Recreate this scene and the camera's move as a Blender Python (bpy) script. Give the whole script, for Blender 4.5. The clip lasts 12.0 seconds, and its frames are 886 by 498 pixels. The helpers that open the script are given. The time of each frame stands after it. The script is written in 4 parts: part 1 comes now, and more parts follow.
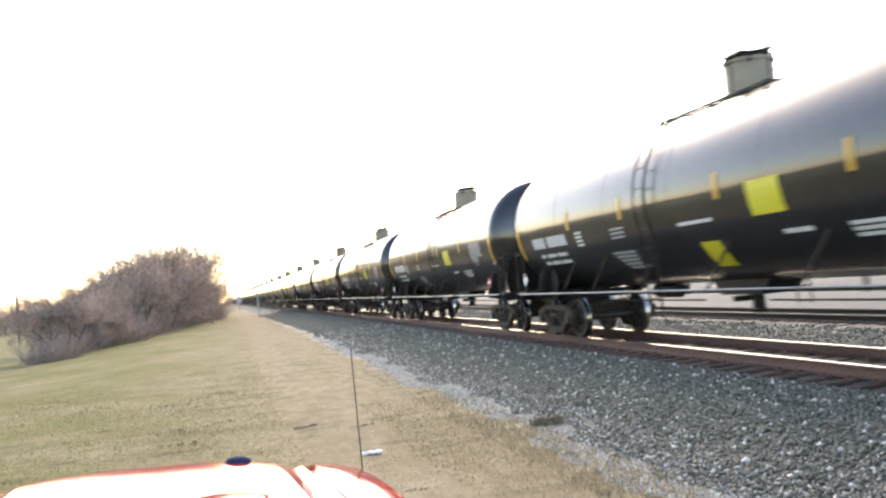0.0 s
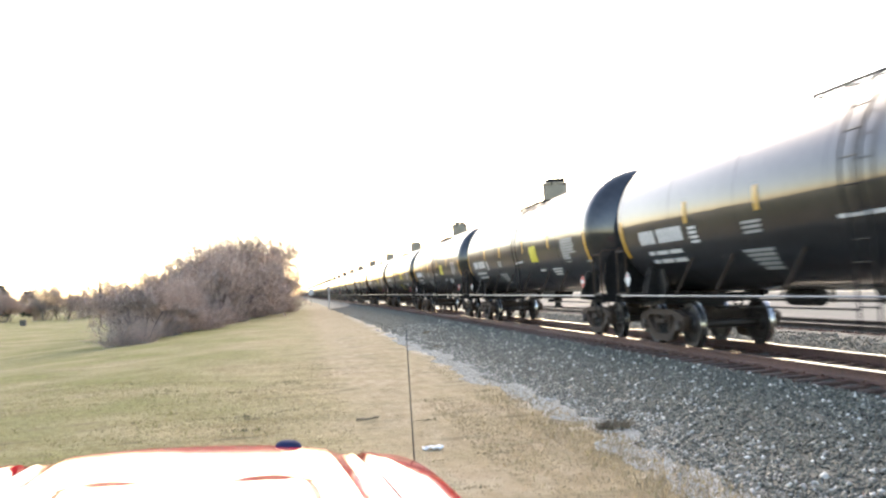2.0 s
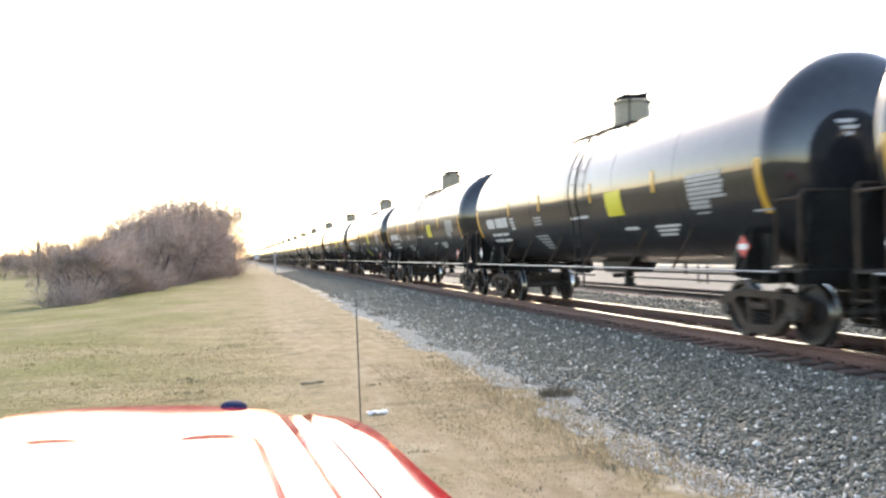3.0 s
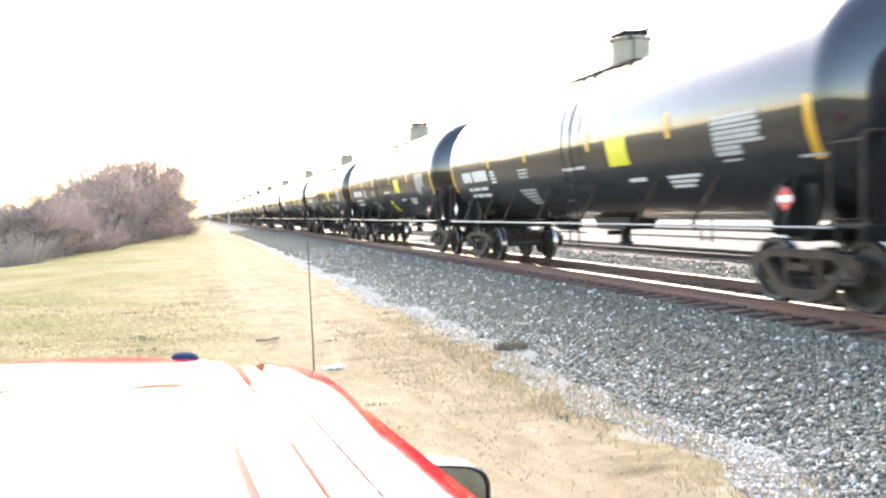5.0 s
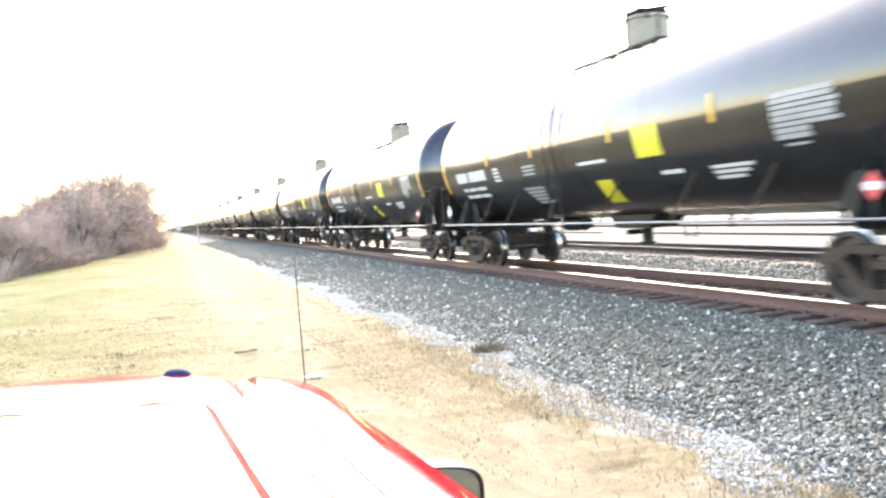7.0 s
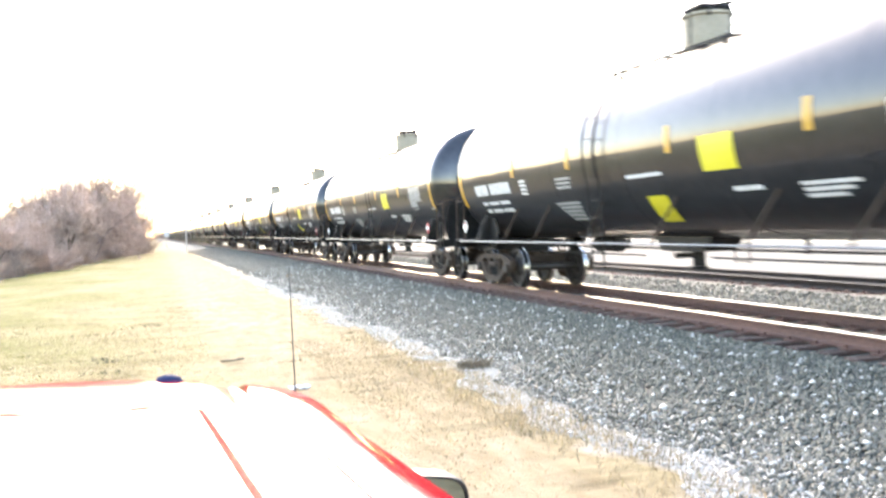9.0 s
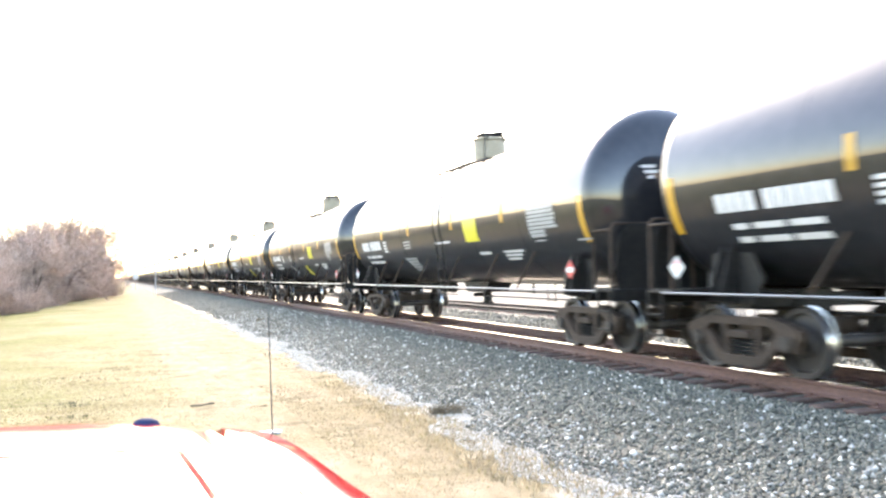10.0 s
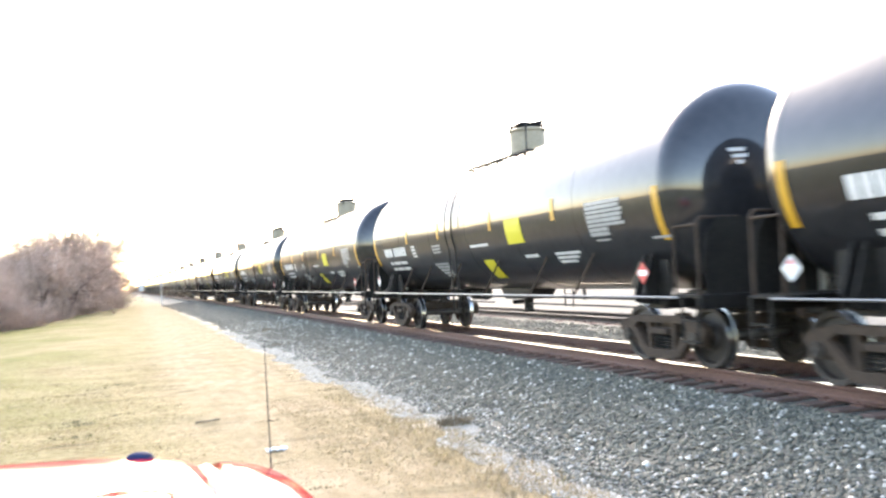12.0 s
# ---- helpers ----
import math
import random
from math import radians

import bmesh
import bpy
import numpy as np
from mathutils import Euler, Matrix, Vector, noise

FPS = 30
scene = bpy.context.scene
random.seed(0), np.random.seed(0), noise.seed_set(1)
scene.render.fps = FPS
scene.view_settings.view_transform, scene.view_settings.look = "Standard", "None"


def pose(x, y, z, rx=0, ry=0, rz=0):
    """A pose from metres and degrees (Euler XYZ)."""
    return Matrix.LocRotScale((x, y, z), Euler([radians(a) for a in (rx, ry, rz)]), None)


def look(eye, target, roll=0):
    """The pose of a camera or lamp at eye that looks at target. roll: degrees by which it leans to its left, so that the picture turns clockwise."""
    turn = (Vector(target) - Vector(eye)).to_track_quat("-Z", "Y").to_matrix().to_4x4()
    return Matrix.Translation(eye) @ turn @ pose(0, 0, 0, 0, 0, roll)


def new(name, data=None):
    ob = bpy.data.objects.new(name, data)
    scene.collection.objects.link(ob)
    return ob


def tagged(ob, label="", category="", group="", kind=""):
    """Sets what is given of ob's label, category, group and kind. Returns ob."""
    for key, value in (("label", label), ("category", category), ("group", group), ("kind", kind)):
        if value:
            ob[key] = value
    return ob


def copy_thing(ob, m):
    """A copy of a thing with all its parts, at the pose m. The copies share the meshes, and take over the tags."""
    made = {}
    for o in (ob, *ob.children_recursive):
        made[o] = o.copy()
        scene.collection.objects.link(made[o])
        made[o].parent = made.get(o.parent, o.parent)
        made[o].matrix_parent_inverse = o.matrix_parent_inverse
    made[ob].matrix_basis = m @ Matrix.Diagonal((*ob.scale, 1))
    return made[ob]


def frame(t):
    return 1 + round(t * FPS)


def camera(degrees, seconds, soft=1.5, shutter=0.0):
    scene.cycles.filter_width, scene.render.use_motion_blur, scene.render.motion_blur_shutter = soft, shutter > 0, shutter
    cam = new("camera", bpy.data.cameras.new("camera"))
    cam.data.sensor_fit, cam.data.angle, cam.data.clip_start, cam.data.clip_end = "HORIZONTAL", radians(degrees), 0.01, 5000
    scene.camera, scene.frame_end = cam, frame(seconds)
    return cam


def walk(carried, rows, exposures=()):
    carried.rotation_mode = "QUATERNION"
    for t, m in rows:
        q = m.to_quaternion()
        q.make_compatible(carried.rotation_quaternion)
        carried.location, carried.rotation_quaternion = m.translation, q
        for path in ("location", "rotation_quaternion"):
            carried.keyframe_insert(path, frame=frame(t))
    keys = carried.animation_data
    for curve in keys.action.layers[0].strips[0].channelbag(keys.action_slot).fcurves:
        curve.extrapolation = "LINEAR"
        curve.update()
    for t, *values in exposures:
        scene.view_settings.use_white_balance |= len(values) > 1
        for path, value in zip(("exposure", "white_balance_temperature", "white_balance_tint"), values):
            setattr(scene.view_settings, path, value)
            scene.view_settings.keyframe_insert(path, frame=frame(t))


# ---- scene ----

# ---------------- camera ----------------
CAM_DEG = 54.0
cam = camera(CAM_DEG, 12.0, soft=2.4, shutter=0.5)
# seconds, x, y, z, yaw, pitch, roll; y runs along the track, z is up from the grass
VIEW = [
    (0.0, 0.027, -0.006, 2.098, -13.83, 2.26, 4.78),
    (0.5, 0.012, 0.044, 2.082, -13.61, 1.60, 2.87),
    (1.0, 0.070, 0.071, 2.066, -14.24, 1.74, 3.25),
    (1.5, 0.108, 0.155, 2.040, -12.95, 2.00, 3.29),
    (2.0, 0.106, 0.180, 2.027, -9.20, 2.54, 2.66),
    (2.5, 0.097, 0.151, 2.027, -11.09, 1.77, 1.78),
    (2.7, 0.089, 0.186, 2.018, -11.90, 0.78, 1.43),
    (4.3, 0.106, 0.125, 2.000, -15.36, -0.58, 1.70),
    (4.5, 0.106, 0.142, 1.979, -16.13, -1.30, 1.33),
    (5.0, 0.110, 0.209, 1.964, -15.55, -2.51, 1.46),
    (5.5, 0.062, 0.074, 2.005, -16.72, -1.21, 2.40),
    (6.0, 0.021, 0.034, 2.018, -19.90, -1.01, 2.93),
    (6.5, -0.002, -0.009, 2.023, -18.35, -2.05, 3.09),
    (7.0, 0.024, 0.080, 2.006, -17.54, -2.40, 3.50),
    (7.2, 0.024, 0.074, 2.007, -16.57, -1.99, 3.38),
    (8.8, -0.008, 0.043, 2.005, -18.14, -2.60, 1.90),
    (9.0, -0.021, -0.009, 2.015, -18.26, -1.43, 1.70),
    (9.5, -0.057, -0.085, 2.017, -18.07, -0.10, 1.28),
    (10.0, -0.081, -0.116, 2.028, -20.12, 1.48, 1.17),
    (10.5, -0.072, -0.077, 2.030, -19.08, 0.35, 1.77),
    (11.0, -0.076, -0.069, 2.115, -19.17, 3.87, 2.69),
    (11.5, -0.047, -0.031, 2.112, -17.48, 1.16, 2.17),
    (12.0, -0.003, 0.039, 2.106, -19.74, 1.75, 2.54),
]
STOPS = [(0.0, 1.40), (1.0, 1.80), (1.5, 1.80), (2.0, 1.52), (2.6, 1.47), (4.3, 2.15), (5.5, 2.4), (6.5, 2.55), (7.2, 2.55), (8.8, 2.55), (10.5, 2.5), (11.2, 2.42), (12.0, 2.28)]
EXPOSURE = [(t, e + 0.92, 7350, 13) for t, e in STOPS]
walk(cam, [(t, pose(x, y, z, 90 + p, r, w)) for t, x, y, z, w, p, r in VIEW], EXPOSURE)

# ---------------- sky and sun ----------------
SUN_ELEVATION, SUN_AZIMUTH = 28.0, 14.0   # degrees; azimuth clockwise from the track's far end: ahead, behind the train, veiled by haze
world = bpy.data.worlds.new("sky")
scene.world = world
world.use_nodes = True
wn = world.node_tree
sky = wn.nodes.new("ShaderNodeTexSky")
sky.sky_type, sky.sun_disc = "NISHITA", False
sky.sun_elevation, sky.sun_rotation = radians(SUN_ELEVATION), radians(SUN_AZIMUTH)
sky.air_density, sky.dust_density, sky.ozone_density = 1.0, 1.1, 1.0
pale = wn.nodes.new("ShaderNodeHueSaturation")   # thin high haze
pale.inputs["Saturation"].default_value = 1.0
wn.links.new(sky.outputs[0], pale.inputs["Color"])
wn.links.new(pale.outputs[0], wn.nodes["Background"].inputs[0])
wn.nodes["Background"].inputs[1].default_value = 0.15
sun_data = bpy.data.lights.new("sun", "SUN")
sun_data.energy, sun_data.angle, sun_data.color = 1.0, radians(22), (1.0, 0.9, 0.78)
sun = new("sun", sun_data)
az, el = radians(SUN_AZIMUTH), radians(SUN_ELEVATION)
sun.matrix_basis = look((math.sin(az) * math.cos(el) * 50, math.cos(az) * math.cos(el) * 50, math.sin(el) * 50), (0, 0, 0))

# ---------------- materials ----------------
def material(name, c1, c2, scale=3.0, fine=40.0, rough=0.6, rough_var=0.1, metal=0.0, bump=0.0, coat=0.0, island=0.0, objrand=0.0, stretch=(1, 1, 1), spec=0.5):
    """Two colours mixed by coarse noise, broken up by fine noise, with bump and uneven roughness."""
    m = bpy.data.materials.new(name)
    m.use_nodes = True
    nt = m.node_tree
    N, L = nt.nodes.new, nt.links.new
    b = nt.nodes["Principled BSDF"]
    tc = N("ShaderNodeTexCoord")
    mp = N("ShaderNodeMapping")
    mp.inputs["Scale"].default_value = stretch
    L(tc.outputs["Object"], mp.inputs["Vector"])
    n1, n2 = N("ShaderNodeTexNoise"), N("ShaderNodeTexNoise")
    n1.inputs["Scale"].default_value, n1.inputs["Detail"].default_value = scale, 4
    n2.inputs["Scale"].default_value, n2.inputs["Detail"].default_value = fine, 3
    L(mp.outputs[0], n1.inputs["Vector"])
    L(mp.outputs[0], n2.inputs["Vector"])
    add = N("ShaderNodeMath")
    add.operation = "MULTIPLY_ADD"
    add.inputs[1].default_value = 0.5
    half = N("ShaderNodeMath")
    half.operation = "MULTIPLY"
    half.inputs[1].default_value = 0.5
    L(n1.outputs["Fac"], half.inputs[0])
    L(n2.outputs["Fac"], add.inputs[0])
    L(half.outputs[0], add.inputs[2])
    ramp = N("ShaderNodeMapRange")
    ramp.inputs["From Min"].default_value, ramp.inputs["From Max"].default_value = 0.36, 0.64
    L(add.outputs[0], ramp.inputs["Value"])
    mix = N("ShaderNodeMix")
    mix.data_type = "RGBA"
    mix.inputs[6].default_value, mix.inputs[7].default_value = (*c1, 1), (*c2, 1)
    L(ramp.outputs[0], mix.inputs[0])
    out = mix.outputs[2]
    for amount, node, sock in ((island, "ShaderNodeNewGeometry", "Random Per Island"), (objrand, "ShaderNodeObjectInfo", "Random")):
        if amount:
            g = N(node)
            r = N("ShaderNodeMapRange")
            r.inputs["To Min"].default_value, r.inputs["To Max"].default_value = 1 - amount, 1 + amount
            L(g.outputs[sock], r.inputs["Value"])
            hsv = N("ShaderNodeHueSaturation")
            L(r.outputs[0], hsv.inputs["Value"])
            L(out, hsv.inputs["Color"])
            out = hsv.outputs[0]
    L(out, b.inputs["Base Color"])
    rr = N("ShaderNodeMapRange")
    rr.inputs["To Min"].default_value, rr.inputs["To Max"].default_value = max(0.02, rough - rough_var), rough + rough_var
    L(n1.outputs["Fac"], rr.inputs["Value"])
    L(rr.outputs[0], b.inputs["Roughness"])
    b.inputs["Metallic"].default_value = metal
    b.inputs["Specular IOR Level"].default_value = spec
    if coat:
        b.inputs["Coat Weight"].default_value, b.inputs["Coat Roughness"].default_value = coat, 0.04
    if bump:
        bp = N("ShaderNodeBump")
        bp.inputs["Strength"].default_value, bp.inputs["Distance"].default_value = bump, 0.02
        L(n2.outputs["Fac"], bp.inputs["Height"])
        L(bp.outputs[0], b.inputs["Normal"])
    return m


TANK_PAINT = material("glossy_black_tank_paint", (0.008, 0.0085, 0.0105), (0.015, 0.015, 0.017), 0.5, 6, 0.34, 0.08, coat=0.37, objrand=0.3, spec=0.12)
TANK_PAINT.node_tree.nodes["Principled BSDF"].inputs["Coat IOR"].default_value = 2.0
BLACK_STEEL = material("black_painted_steel", (0.0072, 0.0072, 0.0078), (0.0168, 0.0156, 0.0144), 2, 25, 0.5, 0.12, bump=0.1, spec=0.12)
TRUCK_STEEL = material("dusty_cast_steel", (0.0288, 0.0206, 0.0156), (0.0577, 0.0407, 0.0302), 3, 30, 0.8, 0.1, bump=0.2, spec=0.2)
WHEEL_STEEL = material("brown_wheel_steel", (0.0158, 0.0135, 0.0126), (0.0315, 0.0248, 0.0216), 4, 40, 0.6, 0.1, 0.3)
BRIGHT_STEEL = material("polished_running_steel", (0.33, 0.324, 0.312), (0.432, 0.42, 0.408), 5, 60, 0.22, 0.06, 1.0)
GREY_STEEL = material("worn_handrail_steel", (0.14, 0.14, 0.14), (0.196, 0.191, 0.187), 6, 50, 0.35, 0.08, 0.6)
YELLOW = material("yellow_reflective_sheet", (0.412, 0.211, 0.0106), (0.454, 0.248, 0.0158), 3, 40, 0.4, 0.08)
LEMON = material("lemon_yellow_panel_paint", (0.462, 0.406, 0.0113), (0.507, 0.451, 0.0282), 3, 40, 0.45, 0.08)
WHITE_PAINT = material("white_stencil_paint", (0.449, 0.449, 0.449), (0.558, 0.558, 0.558), 8, 60, 0.5, 0.1)
GREY_PAINT = material("faded_grey_stencil_paint", (0.186, 0.192, 0.198), (0.298, 0.304, 0.304), 8, 60, 0.5, 0.1)
RED_PAINT = material("red_placard_print", (0.385, 0.021, 0.021), (0.476, 0.035, 0.035), 8, 60, 0.5, 0.1)
CREAM = material("weathered_cream_housing_paint", (0.172, 0.14, 0.0936), (0.242, 0.207, 0.152), 3, 25, 0.55, 0.1, bump=0.1)
RAIL_RUST = material("brown_rail_rust", (0.057, 0.0262, 0.0189), (0.11, 0.0523, 0.0376), 1.5, 30, 0.8, 0.1, bump=0.2, stretch=(1, 0.3, 1))
TIE_WOOD = material("weathered_creosote_tie_wood", (0.0437, 0.0246, 0.0188), (0.105, 0.064, 0.0494), 2, 18, 0.85, 0.1, bump=0.5, objrand=0.3, stretch=(0.5, 4, 4))
STONE = material("grey_ballast_stone", (0.0692, 0.0667, 0.0517), (0.167, 0.158, 0.124), 8, 60, 0.8, 0.1, bump=0.2, island=0.38)
CHALK = material("chalky_white_chips", (0.426, 0.386, 0.33), (0.504, 0.47, 0.42), 8, 60, 0.9, 0.05, island=0.15, spec=0.2)
PALE_STONE = material("pale_limestone_chips", (0.31, 0.298, 0.267), (0.471, 0.453, 0.409), 8, 60, 0.8, 0.1, island=0.35)
BALLAST_BED = material("packed_grey_ballast", (0.0353, 0.0343, 0.0273), (0.0989, 0.0956, 0.0769), 1.2, 22, 0.9, 0.05, bump=1.0)
STRAW = material("dry_straw_blades", (0.185, 0.151, 0.0969), (0.262, 0.222, 0.151), 0.6, 12, 0.8, 0.1, island=0.35)
GREENISH = material("green_grass_blades", (0.105, 0.107, 0.0403), (0.178, 0.161, 0.0767), 0.4, 12, 0.8, 0.1, island=0.3)
OLIVE = material("dull_olive_weed_blades", (0.0784, 0.0661, 0.0353), (0.129, 0.108, 0.0627), 0.6, 12, 0.85, 0.05, island=0.3)
TWIG = material("bare_brown_twigs", (0.40, 0.325, 0.285), (0.56, 0.465, 0.415), 0.5, 5, 0.9, 0.05, island=0.3)
BARK = material("grey_brown_bark", (0.06, 0.048, 0.0408), (0.12, 0.096, 0.084), 2, 20, 0.9, 0.05, bump=0.5)
EVERGREEN = material("dark_evergreen_sprays", (0.0157, 0.0224, 0.0134), (0.0314, 0.0403, 0.0246), 0.5, 5, 0.8, 0.05, island=0.4)
RED_CAR = material("glossy_red_car_paint", (0.316, 0.00837, 0.0139), (0.344, 0.0117, 0.0186), 2, 200, 0.10, 0.02, spec=0.22)
BLACK_PLASTIC = material("black_plastic_trim", (0.0084, 0.0084, 0.0091), (0.0154, 0.0154, 0.0154), 4, 80, 0.45, 0.08)
RUBBER = material("tyre_rubber", (0.016, 0.016, 0.016), (0.03, 0.03, 0.03), 5, 60, 0.85, 0.05, bump=0.2)
DARK_GLASS = material("tinted_window_glass", (0.01, 0.012, 0.013), (0.015, 0.018, 0.02), 1, 10, 0.05, 0.02, coat=0.5)
MIRROR = material("mirror_glass", (0.231, 0.284, 0.301), (0.253, 0.309, 0.32), 1, 10, 0.03, 0.01, 1.0)
BLUE_PLASTIC = material("blue_plastic", (0.012, 0.019, 0.05), (0.018, 0.027, 0.065), 5, 50, 0.7, 0.08, spec=0.02)
PALE_ROAD = material("pale_concrete_road", (0.114, 0.106, 0.0941), (0.15, 0.141, 0.125), 0.15, 3, 0.9, 0.05, spec=0.04)
WHITE_POST = material("white_post_paint", (0.343, 0.343, 0.332), (0.431, 0.431, 0.42), 2, 20, 0.6, 0.1)
LITTER = material("white_litter", (0.49, 0.49, 0.476), (0.595, 0.595, 0.581), 8, 50, 0.6, 0.1)
DEAD_WEED = material("dead_dark_weed", (0.101, 0.0798, 0.0504), (0.201, 0.159, 0.105), 5, 40, 0.9, 0.05, island=0.3)


def let_light_through(m, share):
    """Thin dry blades glow against the light: part of it passes straight through."""
    nt = m.node_tree
    b = nt.nodes["Principled BSDF"]
    out = nt.nodes["Material Output"]
    tr, mx = nt.nodes.new("ShaderNodeBsdfTranslucent"), nt.nodes.new("ShaderNodeMixShader")
    nt.links.new(b.inputs["Base Color"].links[0].from_socket, tr.inputs["Color"])
    mx.inputs[0].default_value = share
    nt.links.new(b.outputs[0], mx.inputs[1])
    nt.links.new(tr.outputs[0], mx.inputs[2])
    nt.links.new(mx.outputs[0], out.inputs["Surface"])


for blade in (STRAW, GREENISH):
    let_light_through(blade, 0.55)
let_light_through(TWIG, 0.5)


def ground_material():
    """Mown winter grass: straw and green in patches, a worn tan track beside the ballast, pale dust at its toe."""
    m = bpy.data.materials.new("winter_grass_ground")
    m.use_nodes = True
    nt = m.node_tree
    N, L = nt.nodes.new, nt.links.new
    b = nt.nodes["Principled BSDF"]
    tc = N("ShaderNodeTexCoord")
    sep = N("ShaderNodeSeparateXYZ")
    L(tc.outputs["Object"], sep.inputs[0])

    def noise_tex(scale, detail=4, stretch=None):
        n = N("ShaderNodeTexNoise")
        n.inputs["Scale"].default_value, n.inputs["Detail"].default_value = scale, detail
        if stretch:
            mp = N("ShaderNodeMapping")
            mp.inputs["Scale"].default_value = stretch
            L(tc.outputs["Object"], mp.inputs["Vector"])
            L(mp.outputs[0], n.inputs["Vector"])
        else:
            L(tc.outputs["Object"], n.inputs["Vector"])
        return n.outputs["Fac"]

    def remap(src, a, bb, c=0.0, d=1.0):
        r = N("ShaderNodeMapRange")
        for k, v in zip(("From Min", "From Max", "To Min", "To Max"), (a, bb, c, d)):
            r.inputs[k].default_value = v
        L(src, r.inputs["Value"])
        return r.outputs[0]

    def mathn(op, a, bb):
        n = N("ShaderNodeMath")
        n.operation = op
        for i, v in enumerate((a, bb)):
            if isinstance(v, (int, float)):
                n.inputs[i].default_value = v
            else:
                L(v, n.inputs[i])
        return n.outputs[0]

    def mix(f, a, bb):
        n = N("ShaderNodeMix")
        n.data_type = "RGBA"
        L(f, n.inputs[0])
        for i, v in ((6, a), (7, bb)):
            if isinstance(v, tuple):
                n.inputs[i].default_value = (*v, 1)
            else:
                L(v, n.inputs[i])
        return n.outputs[2]

    x = sep.outputs[0]
    wob = mathn("MULTIPLY", mathn("SUBTRACT", noise_tex(0.35), 0.5), 2.2)
    xw = mathn("ADD", x, wob)
    fine = noise_tex(9, 6)
    straw = mix(remap(mathn("ADD", mathn("MULTIPLY", fine, 0.6), mathn("MULTIPLY", noise_tex(1.1, 5, (0.6, 1.2, 1)), 0.4)), 0.36, 0.64), (0.145, 0.111, 0.0544), (0.302, 0.254, 0.153))
    green = mix(remap(noise_tex(7, 6), 0.3, 0.7), (0.0806, 0.0885, 0.0262), (0.185, 0.174, 0.0706))
    greenness = mathn("MULTIPLY", remap(xw, 1.0, -3.5), remap(noise_tex(0.22, 5), 0.36, 0.62, 0.15, 1.0))
    base = mix(greenness, straw, green)
    tan = mix(remap(noise_tex(4, 6, (1, 0.35, 1)), 0.3, 0.7), (0.209, 0.157, 0.0969), (0.315, 0.26, 0.181))
    path = mathn("MULTIPLY", remap(xw, 0.3, 1.4), remap(xw, 4.2, 3.2))
    base = mix(mathn("MULTIPLY", path, remap(noise_tex(0.6), 0.3, 0.6, 0.35, 0.95)), base, tan)
    dust = mathn("MULTIPLY", remap(mathn("ADD", x, mathn("MULTIPLY", mathn("SUBTRACT", noise_tex(0.9, 4), 0.5), 2.4)), 3.55, 4.15), mathn("MULTIPLY", remap(noise_tex(1.6, 6), 0.38, 0.52), remap(noise_tex(0.45, 3), 0.38, 0.54, 0.4, 1.0)))
    base = mix(dust, base, (0.458, 0.42, 0.372))
    # dark dashes painted into the colour: shade of small bumps in the field
    bump_shade = remap(noise_tex(1.7, 6, (0.45, 1.4, 1)), 0.58, 0.70)
    base = mix(mathn("MULTIPLY", bump_shade, 0.7), base, (0.0952, 0.0784, 0.0448))
    L(base, b.inputs["Base Color"])
    b.inputs["Roughness"].default_value = 0.95
    b.inputs["Specular IOR Level"].default_value = 0.05
    bp = N("ShaderNodeBump")
    bp.inputs["Strength"].default_value, bp.inputs["Distance"].default_value = 0.8, 0.05
    L(mathn("ADD", fine, noise_tex(45, 3)), bp.inputs["Height"])
    L(bp.outputs[0], b.inputs["Normal"])
    return m


GROUND = ground_material()

# ---------------- mesh helpers ----------------
def finish(name, bm, mats, parent=None, label="", smooth=False):
    me = bpy.data.meshes.new(name)
    bm.to_mesh(me)
    bm.free()
    for m in (mats if isinstance(mats, (list, tuple)) else [mats]):
        me.materials.append(m)
    if smooth:
        me.shade_smooth()
        if smooth != "all":
            me.set_sharp_from_angle(angle=radians(35))
    ob = new(name, me)
    ob.parent = parent
    if label:
        tagged(ob, label)
    return ob


def part(name, bm, mats, parent, label="", smooth=False):
    return finish(name, bm, mats, parent, label, smooth)


def shared(name, source, parent, m=None):
    """Another part on the same mesh."""
    ob = new(name, source.data)
    ob.parent = parent
    if m is not None:
        ob.matrix_basis = m
    if "label" in source:
        tagged(ob, source["label"])
    return ob


def box(bm, c, s, turn=None, bevel=0.0, mat=0):
    m = Matrix.Translation(c) @ (turn or Matrix()) @ Matrix.Diagonal((*s, 1))
    r = bmesh.ops.create_cube(bm, size=1, matrix=m)
    faces = {f for v in r["verts"] for f in v.link_faces}
    for f in faces:
        f.material_index = mat
    if bevel:
        edges = list({e for v in r["verts"] for e in v.link_edges})
        out = bmesh.ops.bevel(bm, geom=edges, offset=bevel, segments=1, affect="EDGES")
        for f in out["faces"]:
            f.material_index = mat
    return bm


def rod(bm, a, b, r, seg=8, r2=None, mat=0):
    a, b = Vector(a), Vector(b)
    d = b - a
    m = Matrix.Translation((a + b) / 2) @ d.to_track_quat("Z", "Y").to_matrix().to_4x4()
    res = bmesh.ops.create_cone(bm, cap_ends=True, segments=seg, radius1=r, radius2=r if r2 is None else r2, depth=d.length, matrix=m)
    if mat:
        for f in {f for v in res["verts"] for f in v.link_faces}:
            f.material_index = mat
    return bm


